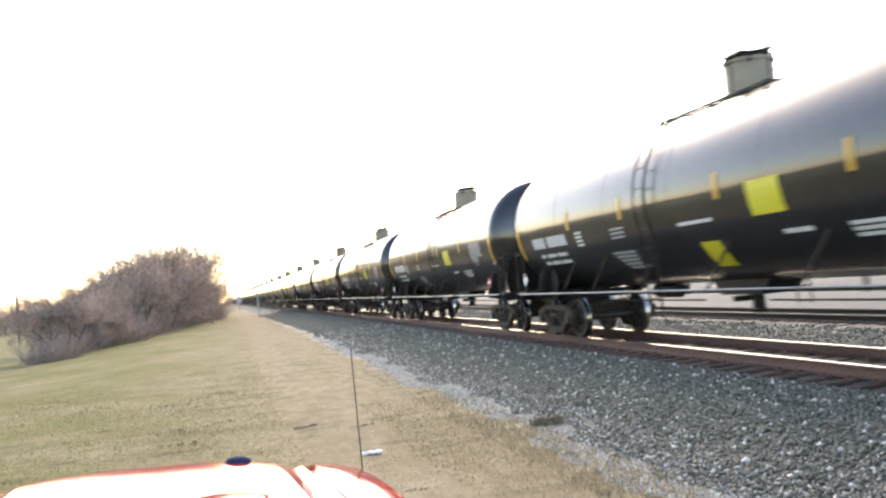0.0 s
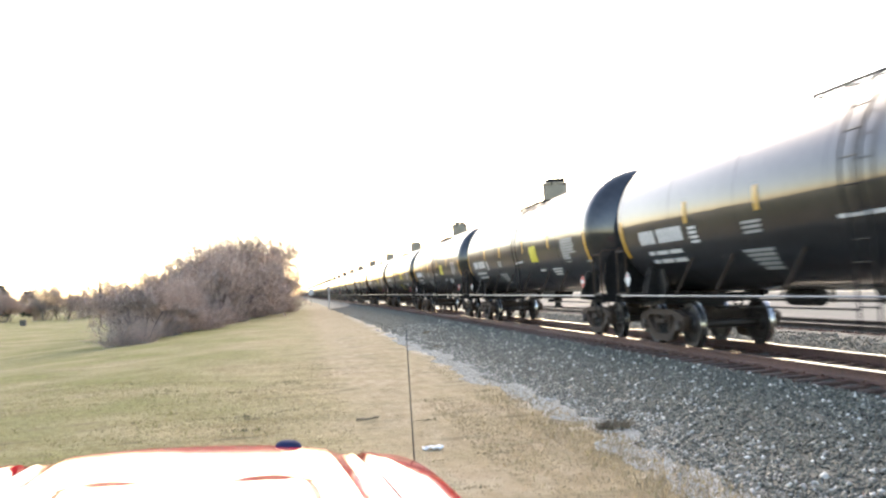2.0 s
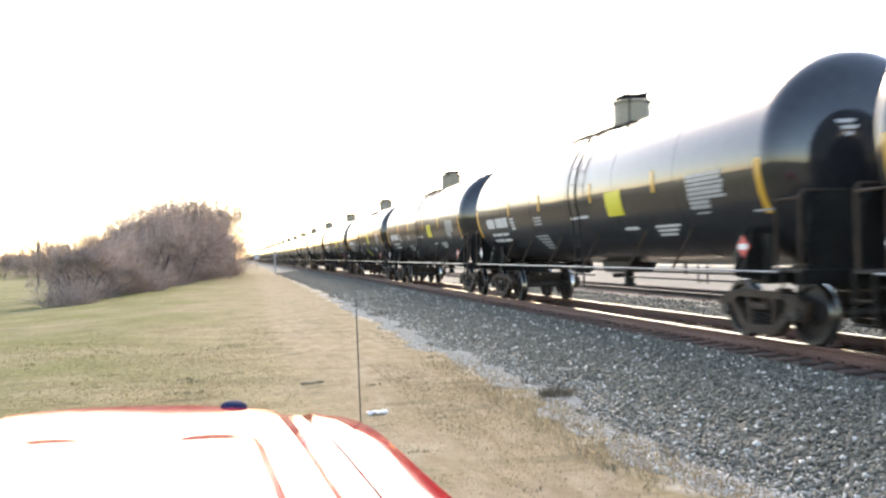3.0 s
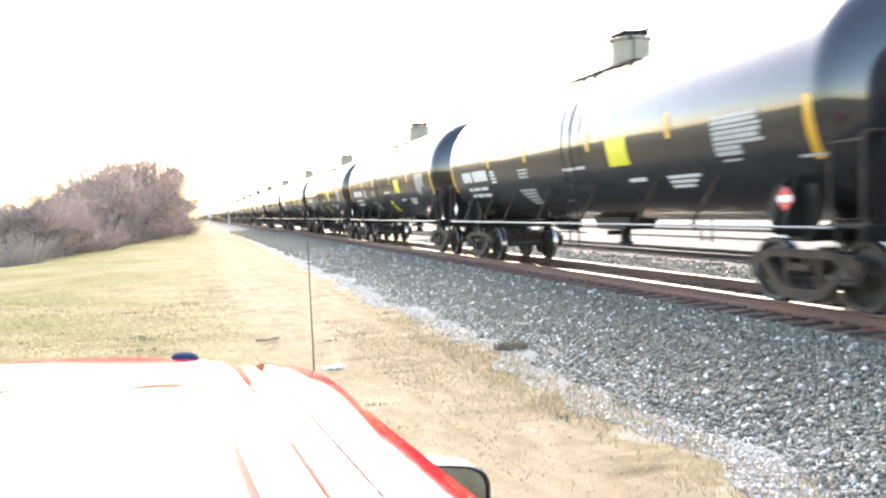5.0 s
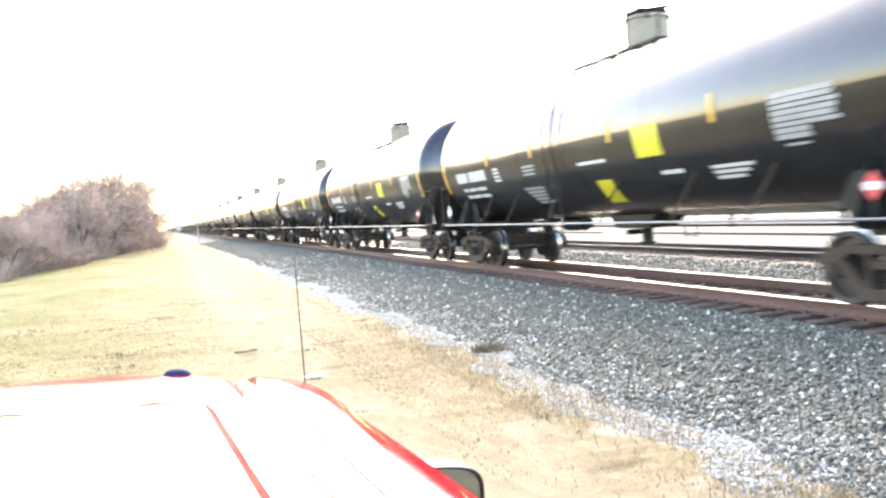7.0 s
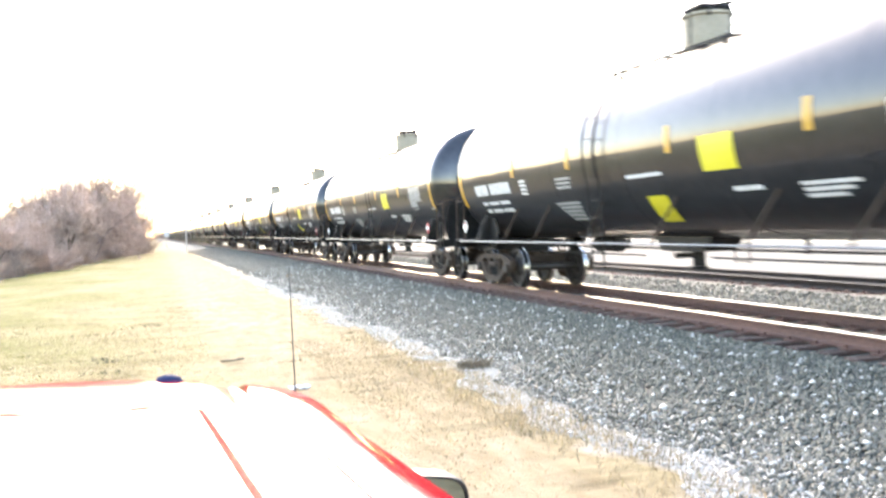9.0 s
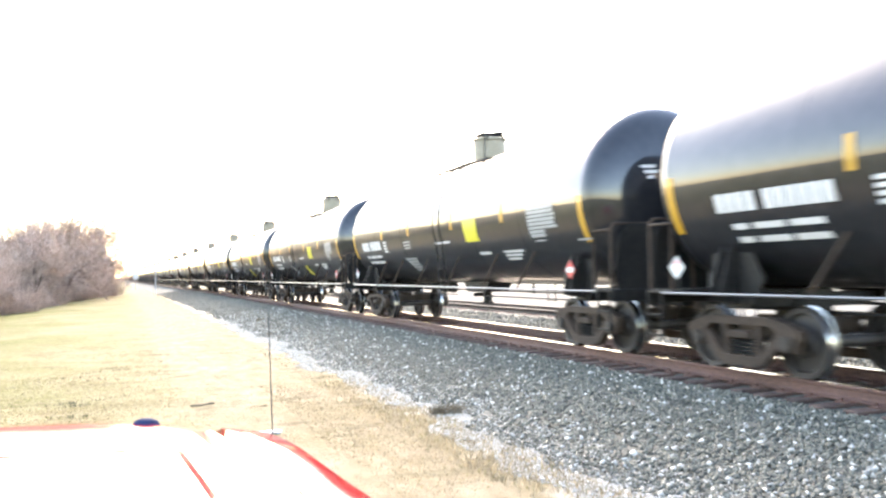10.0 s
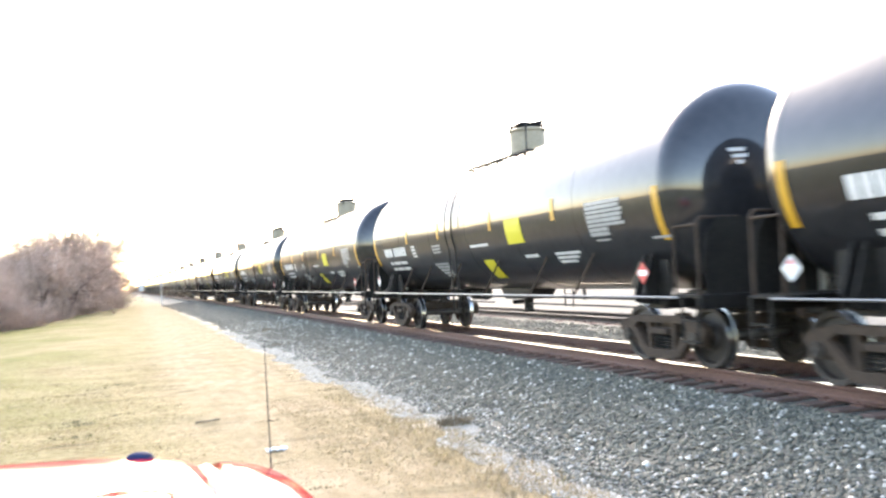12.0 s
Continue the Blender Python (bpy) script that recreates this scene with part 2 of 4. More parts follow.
def pipe(bm, pts, r, seg=6):
    """One continuous tube through the points."""
    P = [Vector(p) for p in pts]
    rings, u = [], None
    for i, p in enumerate(P):
        d = ((P[min(i + 1, len(P) - 1)] - p).normalized() + (p - P[max(i - 1, 0)]).normalized()).normalized()
        u = d.orthogonal() if u is None else (u - d * u.dot(d))
        u.normalize()
        v = d.cross(u)
        rings.append([bm.verts.new(p + (u * math.cos(2 * math.pi * k / seg) + v * math.sin(2 * math.pi * k / seg)) * r) for k in range(seg)])
    fs = [bm.faces.new(rings[0][::-1]), bm.faces.new(rings[-1])]
    for a, b in zip(rings, rings[1:]):
        fs += [bm.faces.new((a[k], a[(k + 1) % seg], b[(k + 1) % seg], b[k])) for k in range(seg)]
    bmesh.ops.recalc_face_normals(bm, faces=fs)
    return bm


def lathe(bm, prof, seg, axis="Y", centre=(0, 0, 0), mats=None):
    """Turns (along, radius) about an axis through centre."""
    rings = []
    c = Vector(centre)
    for s, r in prof:
        ring = []
        for k in range(seg):
            a = 2 * math.pi * k / seg
            u, v = r * math.cos(a), r * math.sin(a)
            p = {"Y": (u, s, v), "X": (s, u, v), "Z": (u, v, s)}[axis]
            ring.append(bm.verts.new(c + Vector(p)))
        rings.append(ring)
    for i, (p, q) in enumerate(zip(rings, rings[1:])):
        for k in range(seg):
            f = bm.faces.new((p[k], p[(k + 1) % seg], q[(k + 1) % seg], q[k]))
            if mats:
                f.material_index = mats[i]
    for ring in (rings[0], rings[-1]):
        bm.faces.new(ring)
    bmesh.ops.recalc_face_normals(bm, faces=bm.faces[:])
    return bm


def slab(bm, outline, x0, x1):
    """Extrudes a (y, z) outline from x0 to x1."""
    a = [bm.verts.new((x0, y, z)) for y, z in outline]
    b = [bm.verts.new((x1, y, z)) for y, z in outline]
    n = len(outline)
    fs = [bm.faces.new(a), bm.faces.new(b[::-1])]
    for k in range(n):
        fs.append(bm.faces.new((a[k], b[k], b[(k + 1) % n], a[(k + 1) % n])))
    bmesh.ops.recalc_face_normals(bm, faces=fs)
    return bm


def mesh_from(name, verts, tris, mats, slots=None):
    me = bpy.data.meshes.new(name)
    verts, tris = np.asarray(verts, np.float32), np.asarray(tris, np.int32)
    me.vertices.add(len(verts))
    me.vertices.foreach_set("co", verts.ravel())
    me.loops.add(tris.size)
    me.loops.foreach_set("vertex_index", tris.ravel())
    me.polygons.add(len(tris))
    me.polygons.foreach_set("loop_start", np.arange(0, tris.size, tris.shape[1], dtype=np.int32))
    if slots is not None:
        me.polygons.foreach_set("material_index", np.asarray(slots, np.int32))
    me.update(calc_edges=True)
    me.validate()
    for m in mats:
        me.materials.append(m)
    return me

# ---------------- ground ----------------
RAIL_TOP = 0.5624          # running surface above the grass beside the vehicle
NEAR_RAIL = 8.085          # centre line of the near rail
GAUGE = 1.505              # rail centre to rail centre
TRACK_X = NEAR_RAIL + GAUGE / 2
TRACK2_X = TRACK_X + 6.10
rng = np.random.default_rng(7)
BEND, BEND_Y, BEND_SOFT = 0.0125, 65.0, 20.0


def bend(y):
    """How far the line has swung towards the field at y: a slight bend beyond the near stretch."""
    d = y - BEND_Y
    return -BEND * (np.sqrt(d * d + BEND_SOFT ** 2) + d) / 2


def bend_turn(y):
    """The line's turn there, in degrees."""
    d = y - BEND_Y
    return math.degrees(BEND * (1 + d / math.hypot(d, BEND_SOFT)) / 2)


def ground_height(x, y):
    """Gentle verge: level beside the track, falling away to the field on the left, uneven."""
    fall = -1.0 * np.clip((-3.0 - x) / 16.0, 0, 1) ** 1.3
    lump = 0.05 * np.sin(0.55 * x + 0.21 * y) * np.sin(0.31 * y - 0.4 * x) + 0.03 * np.sin(1.7 * x + 0.9) * np.sin(1.3 * y)
    near = np.clip((x - 2.0) / 2.0, 0, 1)
    far = np.clip((60 - np.abs(y - 20)) / 60, 0.0, 1)
    back = 0.25 * np.clip((x - 18.0) / 3.0, 0, 1)
    return fall + lump * (1 - near) * far * np.clip((4.5 - x) / 4, 0, 1) + back


def axis_steps(marks):
    out = []
    for a, b, n in marks:
        out += list(np.linspace(a, b, n, endpoint=False))
    return np.array(out + [marks[-1][1]])


def build_ground():
    xs = axis_steps([(-1500, -200, 8), (-200, -40, 14), (-40, -8, 40), (-8, 5, 60), (5, 40, 24), (40, 300, 10), (300, 1500, 6)])
    ys = axis_steps([(-400, -20, 12), (-20, 2, 12), (2, 40, 120), (40, 160, 80), (160, 600, 30), (600, 3000, 14)])
    X, Y = np.meshgrid(xs, ys, indexing="ij")
    Z = ground_height(X, Y)
    under = (X > 4.6) & (X < 17.9)
    Z = np.where(under, -0.25, Z)
    n, m = X.shape
    idx = np.arange(n * m).reshape(n, m)
    quads = np.stack([idx[:-1, :-1], idx[1:, :-1], idx[1:, 1:], idx[:-1, 1:]], -1).reshape(-1, 4)
    me = mesh_from("ground", np.stack([X, Y, Z], -1).reshape(-1, 3), quads, [GROUND])
    me.shade_smooth()
    return tagged(new("ground", me), "mown winter grass, straw coloured with green patches", "ground", kind="structure")


ground = build_ground()

BALLAST_PROFILE = [(3.75, -0.20), (4.2, -0.05), (4.45, 0.012), (4.9, 0.07), (5.7, 0.15), (6.5, 0.235), (7.2, 0.305), (7.5, 0.32), (8.0, 0.34), (8.8, 0.35), (9.7, 0.355),
                   (10.2, 0.375), (10.7, 0.33), (11.5, 0.27), (12.8, 0.29), (13.5, 0.37), (14.2, 0.355), (15.7, 0.355), (16.3, 0.37), (16.9, 0.25), (17.6, 0.08), (18.2, -0.12)]


def ballast_height(x):
    return np.interp(x, [p[0] for p in BALLAST_PROFILE], [p[1] for p in BALLAST_PROFILE])


def toe_shift(x, y):
    """The toe of the ballast wanders in and out."""
    return np.clip((5.4 - x) / 0.9, 0, 1) * (0.22 * np.sin(y * 0.9) * np.sin(y * 0.37 + 1) + 0.10 * np.sin(y * 2.3) + 0.06 * np.sin(y * 5.1 + 2))


def build_ballast():
    xs = np.unique(np.concatenate([np.linspace(3.75, 8, 34), np.linspace(8, 18.2, 42)]))
    ys = axis_steps([(-150, 0, 10), (0, 45, 120), (45, 150, 60), (150, 600, 30), (600, 1600, 10)])
    X, Y = np.meshgrid(xs, ys, indexing="ij")
    rough = rng.normal(0, 0.012, X.shape) * (Y < 150) * (np.abs(X - 10.7) < 6.4)
    Z = ballast_height(X) + rough
    X = X + toe_shift(X, Y) + bend(Y)
    n, m = X.shape
    idx = np.arange(n * m).reshape(n, m)
    quads = np.stack([idx[:-1, :-1], idx[1:, :-1], idx[1:, 1:], idx[:-1, 1:]], -1).reshape(-1, 4)
    me = mesh_from("ballast_bed", np.stack([X, Y, Z], -1).reshape(-1, 3), quads, [BALLAST_BED])
    me.shade_smooth()
    return tagged(new("ballast_bed", me), "sloping bed of crushed grey ballast under two tracks", "ballast", kind="structure")


ballast = build_ballast()


def scatter_stones(name, label, n, xr, yr, size, mat, lift, toe_bias=1.0):
    """Loose angular stones, each a skewed octahedron."""
    u = rng.random(n) ** toe_bias
    x = xr[0] + u * (xr[1] - xr[0])
    y = yr[0] + rng.random(n) ** 1.9 * (yr[1] - yr[0])
    r = size * rng.uniform(0.55, 1.35, n) * (1 + 0.012 * y)
    base = np.array([(1, 0, 0), (-1, 0, 0), (0, 1, 0), (0, -1, 0), (0, 0, 1), (0, 0, -1)], float)
    tri = np.array([(0, 2, 4), (2, 1, 4), (1, 3, 4), (3, 0, 4), (2, 0, 5), (1, 2, 5), (3, 1, 5), (0, 3, 5)])
    pts = base[None] * rng.uniform(0.55, 1.1, (n, 6, 1)) + rng.normal(0, 0.22, (n, 6, 3))
    a = rng.uniform(0, 2 * math.pi, n)
    ca, sa = np.cos(a), np.sin(a)
    px = pts[:, :, 0] * ca[:, None] - pts[:, :, 1] * sa[:, None]
    py = pts[:, :, 0] * sa[:, None] + pts[:, :, 1] * ca[:, None]
    P = np.stack([px, py, pts[:, :, 2] * 0.75], -1) * r[:, None, None]
    bed = ballast_height(x)
    x = x + toe_shift(x, y) + bend(y)
    z = np.maximum(bed, ground_height(x, y)) + lift * r + 0.006
    P += np.stack([x, y, z], -1)[:, None]
    T = tri[None] + (np.arange(n) * 6)[:, None, None]
    me = mesh_from(name, P.reshape(-1, 3), T.reshape(-1, 3), [mat])
    return tagged(new(name, me), label, "gravel", kind="stuff")


scatter_stones("ballast_stones", "loose angular grey ballast stones on the slope", 86000, (4.25, 7.6), (4.0, 110.0), 0.027, STONE, 0.3)
scatter_stones("far_ballast_stones", "loose grey ballast stones between the tracks", 14000, (9.9, 13.4), (8.0, 50.0), 0.04, STONE, 0.3)
scatter_stones("pale_stones", "pale limestone chips scattered on the ballast", 2000, (3.7, 7.5), (5.0, 45.0), 0.030, PALE_STONE, 0.6)
scatter_stones("toe_chips", "fine whitish chips along the ballast toe", 7500, (3.75, 4.9), (4.0, 40.0), 0.017, CHALK, 0.4)
scatter_stones("chalk_grit", "thin patchy spread of chalky grit at the ballast toe", 17000, (3.72, 4.5), (5.0, 40.0), 0.012, CHALK, 0.3)


def scatter_blades(name, label, n, xr, yr, height, mats, green_edge, tufts=0):
    """Short grass blades, each one slim bent triangle pair."""
    y = yr[0] + rng.random(n) ** 1.8 * (yr[1] - yr[0])
    x = xr[0] + rng.random(n) * (xr[1] - xr[0])
    if tufts:
        k = rng.integers(0, tufts, n)
        x = x[k] + rng.normal(0, 0.17, n)
        y = y[k] + rng.normal(0, 0.035, n)
    clump = np.sin(x * 2.1 + 1.3 * np.sin(y * 1.1)) * np.sin(y * 1.7 + np.sin(x * 1.9)) + np.sin(x * 0.73 + y * 0.51) + np.sin(y * 0.37 - x * 1.31) + rng.normal(0, 1.2, n)
    keep = clump > -0.5
    x, y = x[keep], y[keep]
    n = len(x)
    h = height * rng.uniform(0.35, 1.25, n) * np.clip(1.15 - y / 30, 0.15, 1) * (1 - 0.55 * ((x > 0.8) & (x < 3.2)))
    w = 0.0035 * (1 + y * 0.10)
    a = rng.uniform(0, 2 * math.pi, n)
    lean = rng.uniform(0.2, 1.1, n)
    la = rng.uniform(0, 2 * math.pi, n)
    z = ground_height(x, y) - 0.005
    root = np.stack([x, y, z], -1)
    side = np.stack([np.cos(a) * w, np.sin(a) * w, np.zeros(n)], -1)
    bend = np.stack([np.cos(la) * lean * h, np.sin(la) * lean * h, h], -1)
    mid = root + bend * np.array([0.35, 0.35, 0.6])
    V = np.stack([root - side, root + side, mid + side * 0.7, mid - side * 0.7, root + bend], 1)
    T = np.array([(0, 1, 2), (0, 2, 3), (3, 2, 4)])
    T = T[None] + (np.arange(n) * 5)[:, None, None]
    green = (rng.random(n) < np.clip((green_edge - x) / 5.0, 0.05, 0.75)).astype(int)
    me = mesh_from(name, V.reshape(-1, 3), T.reshape(-1, 3), mats, np.repeat(green, 3))
    return tagged(new(name, me), label, "grass", kind="stuff")


scatter_blades("grass_blades", "short dry mown grass blades with some green", 90000, (-9, 4.0), (4.5, 30.0), 0.05, [STRAW, GREENISH], 0.5)
scatter_blades("verge_tufts", "longer straw tufts along the gravel edge", 15000, (2.2, 4.1), (4.5, 16.0), 0.095, [STRAW, GREENISH], -4)
scatter_blades("weed_tufts", "small dull olive tufts dotted over the mown grass", 8000, (-8, 3.7), (4.8, 34.0), 0.085, [OLIVE, GREENISH], 0.5, 190)


def build_pale_road():
    bm = bmesh.new()
    n = 24
    prev = None
    for k in range(n + 1):
        y = -150 + 1500 * (k / n) ** 1.6
        row = [bm.verts.new((x, y, 0.262 + 0.02 * min(1, (x - 19) / 3) + dz)) for x, dz in ((19.0, -0.03), (19.3, 0.0), (30.0, 0.05), (41.0, 0.0), (41.3, -0.03))]
        if prev:
            for i in range(4):
                bm.faces.new((prev[i], prev[i + 1], row[i + 1], row[i]))
        prev = row
    return tagged(finish("road", bm, PALE_ROAD), "pale dusty concrete road beyond the second track", "road", kind="structure")


build_pale_road()

# ---------------- tracks ----------------
RAIL_OUTLINE = [(-0.076, 0.0), (0.076, 0.0), (0.076, 0.012), (0.02, 0.03), (0.009, 0.05), (0.009, 0.125), (0.034, 0.138), (0.036, 0.165), (0.026, 0.178),
                (-0.026, 0.178), (-0.036, 0.165), (-0.034, 0.138), (-0.009, 0.125), (-0.009, 0.05), (-0.02, 0.03), (-0.076, 0.012)]


def rail_mesh(polished):
    bm = bmesh.new()
    ys = [-150, 0, 20, 35, 45, 55, 65, 75, 85, 100, 130, 200, 500, 1600]
    rings = [[bm.verts.new((x + bend(y), y, z)) for x, z in RAIL_OUTLINE] for y in ys]
    n = len(RAIL_OUTLINE)
    for p, q in zip(rings, rings[1:]):
        for k in range(n):
            f = bm.faces.new((p[k], q[k], q[(k + 1) % n], p[(k + 1) % n]))
            f.material_index = 1 if k == 8 else 0
    bm.faces.new(rings[0][::-1])
    bm.faces.new(rings[-1])
    bmesh.ops.recalc_face_normals(bm, faces=bm.faces[:])
    return bm


def tie_bm():
    bm = bmesh.new()
    return box(bm, (0, 0, -0.085), (2.6, 0.23, 0.17), bevel=0.012)


def build_track(cx, label, polished, y0, y1):
    root = tagged(new("railway_track"), label, "railway track", kind="structure")
    root.location = (cx, 0, 0)
    foot = RAIL_TOP - 0.178
    near = part("rail", rail_mesh(polished), [RAIL_RUST if polished else WHEEL_STEEL, BRIGHT_STEEL if polished else WHEEL_STEEL], root, "rusty brown rail with a polished top" if polished else "dull brown rail")
    near.location = (-GAUGE / 2, 0, foot)
    shared("rail", near, root, Matrix.Translation((GAUGE / 2, 0, foot)))
    plates = bmesh.new()
    far = bmesh.new()
    first = None
    k = 0
    y = y0
    while y < 420:
        z = foot - 0.014 + random.uniform(-0.006, 0.006)
        m = Matrix.Translation((random.uniform(-0.04, 0.04) + bend(y), y, z)) @ Matrix.Rotation(random.uniform(-0.015, 0.015), 4, "Z")
        if y < y1:
            if first is None:
                first = part("tie", tie_bm(), TIE_WOOD, root)
                first.matrix_basis = m
            else:
                shared("tie", first, root, m)
            for s in (-1, 1):
                box(plates, (s * GAUGE / 2 + bend(y), y, foot - 0.006), (0.36, 0.19, 0.02))
                for dx in (-0.11, 0.11):
                    box(plates, (s * GAUGE / 2 + dx + bend(y), y + 0.05, foot + 0.018), (0.035, 0.02, 0.04))
        else:
            box(far, (bend(y), y, z - 0.085), (2.6, 0.23, 0.17))
        y += 0.5
        k += 1
    tagged(part("tie_plates", plates, RAIL_RUST, root, "rusty tie plates and spikes"), kind="stuff")
    tagged(part("far_ties", far, TIE_WOOD, root, "weathered wooden ties farther along"), kind="stuff")
    return root


# ---------------- tank cars ----------------
TANK_R, TANK_Z, HALF = 1.57, 2.715, 7.85
TRUCK_Y = 6.95


def curved_patch(bm, y0, y1, z0, z1, side=-1, lift=0.006, skew=0.0, mat=0, rows=5):
    """A thin sheet wrapped on the shell between two heights (above the rail); skew slides its lower edge along the car."""
    a0, a1 = math.asin(max(-1, min(1, (z0 - TANK_Z) / TANK_R))), math.asin(max(-1, min(1, (z1 - TANK_Z) / TANK_R)))
    grid = []
    for lay in (lift, lift + 0.004):
        g = []
        for i in range(rows):
            f = i / (rows - 1)
            a = a0 + (a1 - a0) * f
            r = TANK_R + lay
            dy = skew * (1 - f)
            g.append([bm.verts.new((side * r * math.cos(a), y + dy, TANK_Z + r * math.sin(a))) for y in (y0, y1)])
        grid.append(g)
    fs = []
    inner, outer = grid
    for i in range(rows - 1):
        fs.append(bm.faces.new((outer[i][0], outer[i][1], outer[i + 1][1], outer[i + 1][0])))
        for j in (0, 1):
            fs.append(bm.faces.new((inner[i][j], outer[i][j], outer[i + 1][j], inner[i + 1][j])))
    for i in (0, rows - 1):
        fs.append(bm.faces.new((inner[i][0], inner[i][1], outer[i][1], outer[i][0])))
    bmesh.ops.recalc_face_normals(bm, faces=fs)
    for f in fs:
        f.material_index = mat
    return bm


def bars(y_far, z, height, widths, side, gap=0.035):
    """Spans of plain bars as wide as the marks they stand for; spaces are negative widths. y falls from the far end."""
    out, y = [], y_far
    for w in widths:
        if w > 0:
            out.append((y - w, y, z - height / 2, z + height / 2, side))
            y -= w + gap
        else:
            y += w
    return out


def stencil(name, spans, mat, car, label, apart):
    """Each mark a part of its own; on the cars that stay far off, one joined part."""
    if apart:
        for span in spans:
            part(name, curved_patch(bmesh.new(), *span, rows=3), mat, car, label)
    else:
        bm = bmesh.new()
        for span in spans:
            curved_patch(bm, *span, rows=3)
        tagged(part(name, bm, mat, car, label), kind="stuff")


def wheel_bm():
    bm = bmesh.new()
    for s in (-1, 1):
        x = s * 0.7525
        prof = [(x + s * -q, r) for q, r in [(-0.075, 0.10), (-0.075, 0.17), (-0.02, 0.20), (0.0, 0.36), (-0.055, 0.385), (-0.06, 0.452), (-0.055, 0.457), (0.045, 0.460), (0.052, 0.487), (0.082, 0.485), (0.085, 0.395),
                (0.035, 0.36), (0.02, 0.20), (0.07, 0.165), (0.07, 0.10)]]
        lathe(bm, prof, 32, "X", mats=[0, 0, 0, 0, 0, 1, 1, 1, 0, 0, 0, 0, 0, 0])
        rod(bm, (s * 0.85, 0, 0), (s * 1.12, 0, 0), 0.10, 12)
        for k in range(3):
            a = 2 * math.pi * k / 3
            rod(bm, (s * 1.12, 0.05 * math.cos(a), 0.05 * math.sin(a)), (s * 1.135, 0.05 * math.cos(a), 0.05 * math.sin(a)), 0.017, 6)
    rod(bm, (-0.9, 0, 0), (0.9, 0, 0), 0.085, 14)
    return bm


def sideframe_bm():
    """Cast frame: arched top bar, two slanting legs to a narrow bottom, open windows, dark springs in the middle."""
    bm = bmesh.new()
    w = 0.075
    slab(bm, [(-1.12, 0.62), (-1.12, 0.50), (-0.98, 0.52), (-0.80, 0.52), (-0.60, 0.66), (0.60, 0.66), (0.80, 0.52), (0.98, 0.52), (1.12, 0.50), (1.12, 0.62), (0.95, 0.70), (0.62, 0.77), (-0.62, 0.77), (-0.95, 0.70)], -w, w)
    for s in (-1, 1):
        slab(bm, [(s * 0.90, 0.56), (s * 0.70, 0.58), (s * 0.30, 0.19), (s * 0.44, 0.13)], -w * 0.9, w * 0.9)
        slab(bm, [(s * 0.37, 0.67), (s * 0.29, 0.67), (s * 0.27, 0.22), (s * 0.35, 0.22)], -w * 0.7, w * 0.7)
        slab(bm, [(s * 1.10, 0.53), (s * 0.72, 0.53), (s * 0.77, 0.34), (s * 0.83, 0.34), (s * 0.83, 0.42), (s * 0.97, 0.42), (s * 0.97, 0.34), (s * 1.04, 0.34)], -w * 0.8, w * 0.8)
        for q in (-1, 1):
            rod(bm, (q * 0.05, s * 0.90, 0.455), (q * 0.115, s * 0.90, 0.455), 0.105, 14)
    slab(bm, [(-0.45, 0.25), (-0.36, 0.11), (0.36, 0.11), (0.45, 0.25)], -w, w)
    for k in (-1, 0, 1):
        for j in range(4):
            lathe(bm, [(0.26 + j * 0.05, 0.045), (0.272 + j * 0.05, 0.06), (0.29 + j * 0.05, 0.06), (0.302 + j * 0.05, 0.045)], 8, "Z", (0, k * 0.155, 0), mats=[1, 1, 1])
    box(bm, (0, 0, 0.53), (0.20, 0.44, 0.10), bevel=0.015)
    return bm


def build_truck(car, y, donors):
    t = new("wheel_truck")
    t.parent, t.location = car, (0, y, 0)
    if not donors:
        bm = bmesh.new()
        box(bm, (0, 0, 0.60), (1.9, 0.34, 0.24), bevel=0.03)
        rod(bm, (0, 0, 0.7), (0, 0, 0.84), 0.19, 16)
        for s in (-1, 1):
            box(bm, (s * 0.62, 0, 0.75), (0.16, 0.24, 0.08), bevel=0.01)
        donors["bolster"] = part("bolster", bm, TRUCK_STEEL, t)
        donors["sideframe"] = part("sideframe", sideframe_bm(), [TRUCK_STEEL, BLACK_STEEL], t, "grey-brown dusty cast sideframe with springs")
        donors["sideframe"].location = (-1.0, 0, 0)
        shared("sideframe", donors["sideframe"], t, Matrix.Translation((1.0, 0, 0)))
        bm = bmesh.new()
        for s in (-1, 1):
            box(bm, (0, s * 0.40, 0.42), (1.55, 0.09, 0.11), bevel=0.01)
            for q in (-1, 1):
                box(bm, (q * 0.7525, s * 0.425, 0.42), (0.09, 0.06, 0.24), bevel=0.01)
            rod(bm, (-0.75, s * 0.38, 0.42), (0, s * 0.10, 0.40), 0.02, 6)
            rod(bm, (0.75, s * 0.38, 0.42), (0, s * 0.10, 0.40), 0.02, 6)
        donors["brake"] = part("brake_beam", bm, BLACK_STEEL, t)
        donors["wheelset"] = part("wheelset", wheel_bm(), [WHEEL_STEEL, BRIGHT_STEEL], t, "brown wheels with bright worn treads on an axle", smooth=True)
        donors["wheelset"].location = (0, -0.89, 0.457)
        shared("wheelset", donors["wheelset"], t, Matrix.Translation((0, 0.89, 0.457)))
    else:
        shared("bolster", donors["bolster"], t)
        for s in (-1, 1):
            shared("sideframe", donors["sideframe"], t, Matrix.Translation((s * 1.0, 0, 0)))
        shared("brake_beam", donors["brake"], t)
        for s in (-1, 1):
            shared("wheelset", donors["wheelset"], t, Matrix.Translation((0, s * 0.89, 0.457)))
    return t


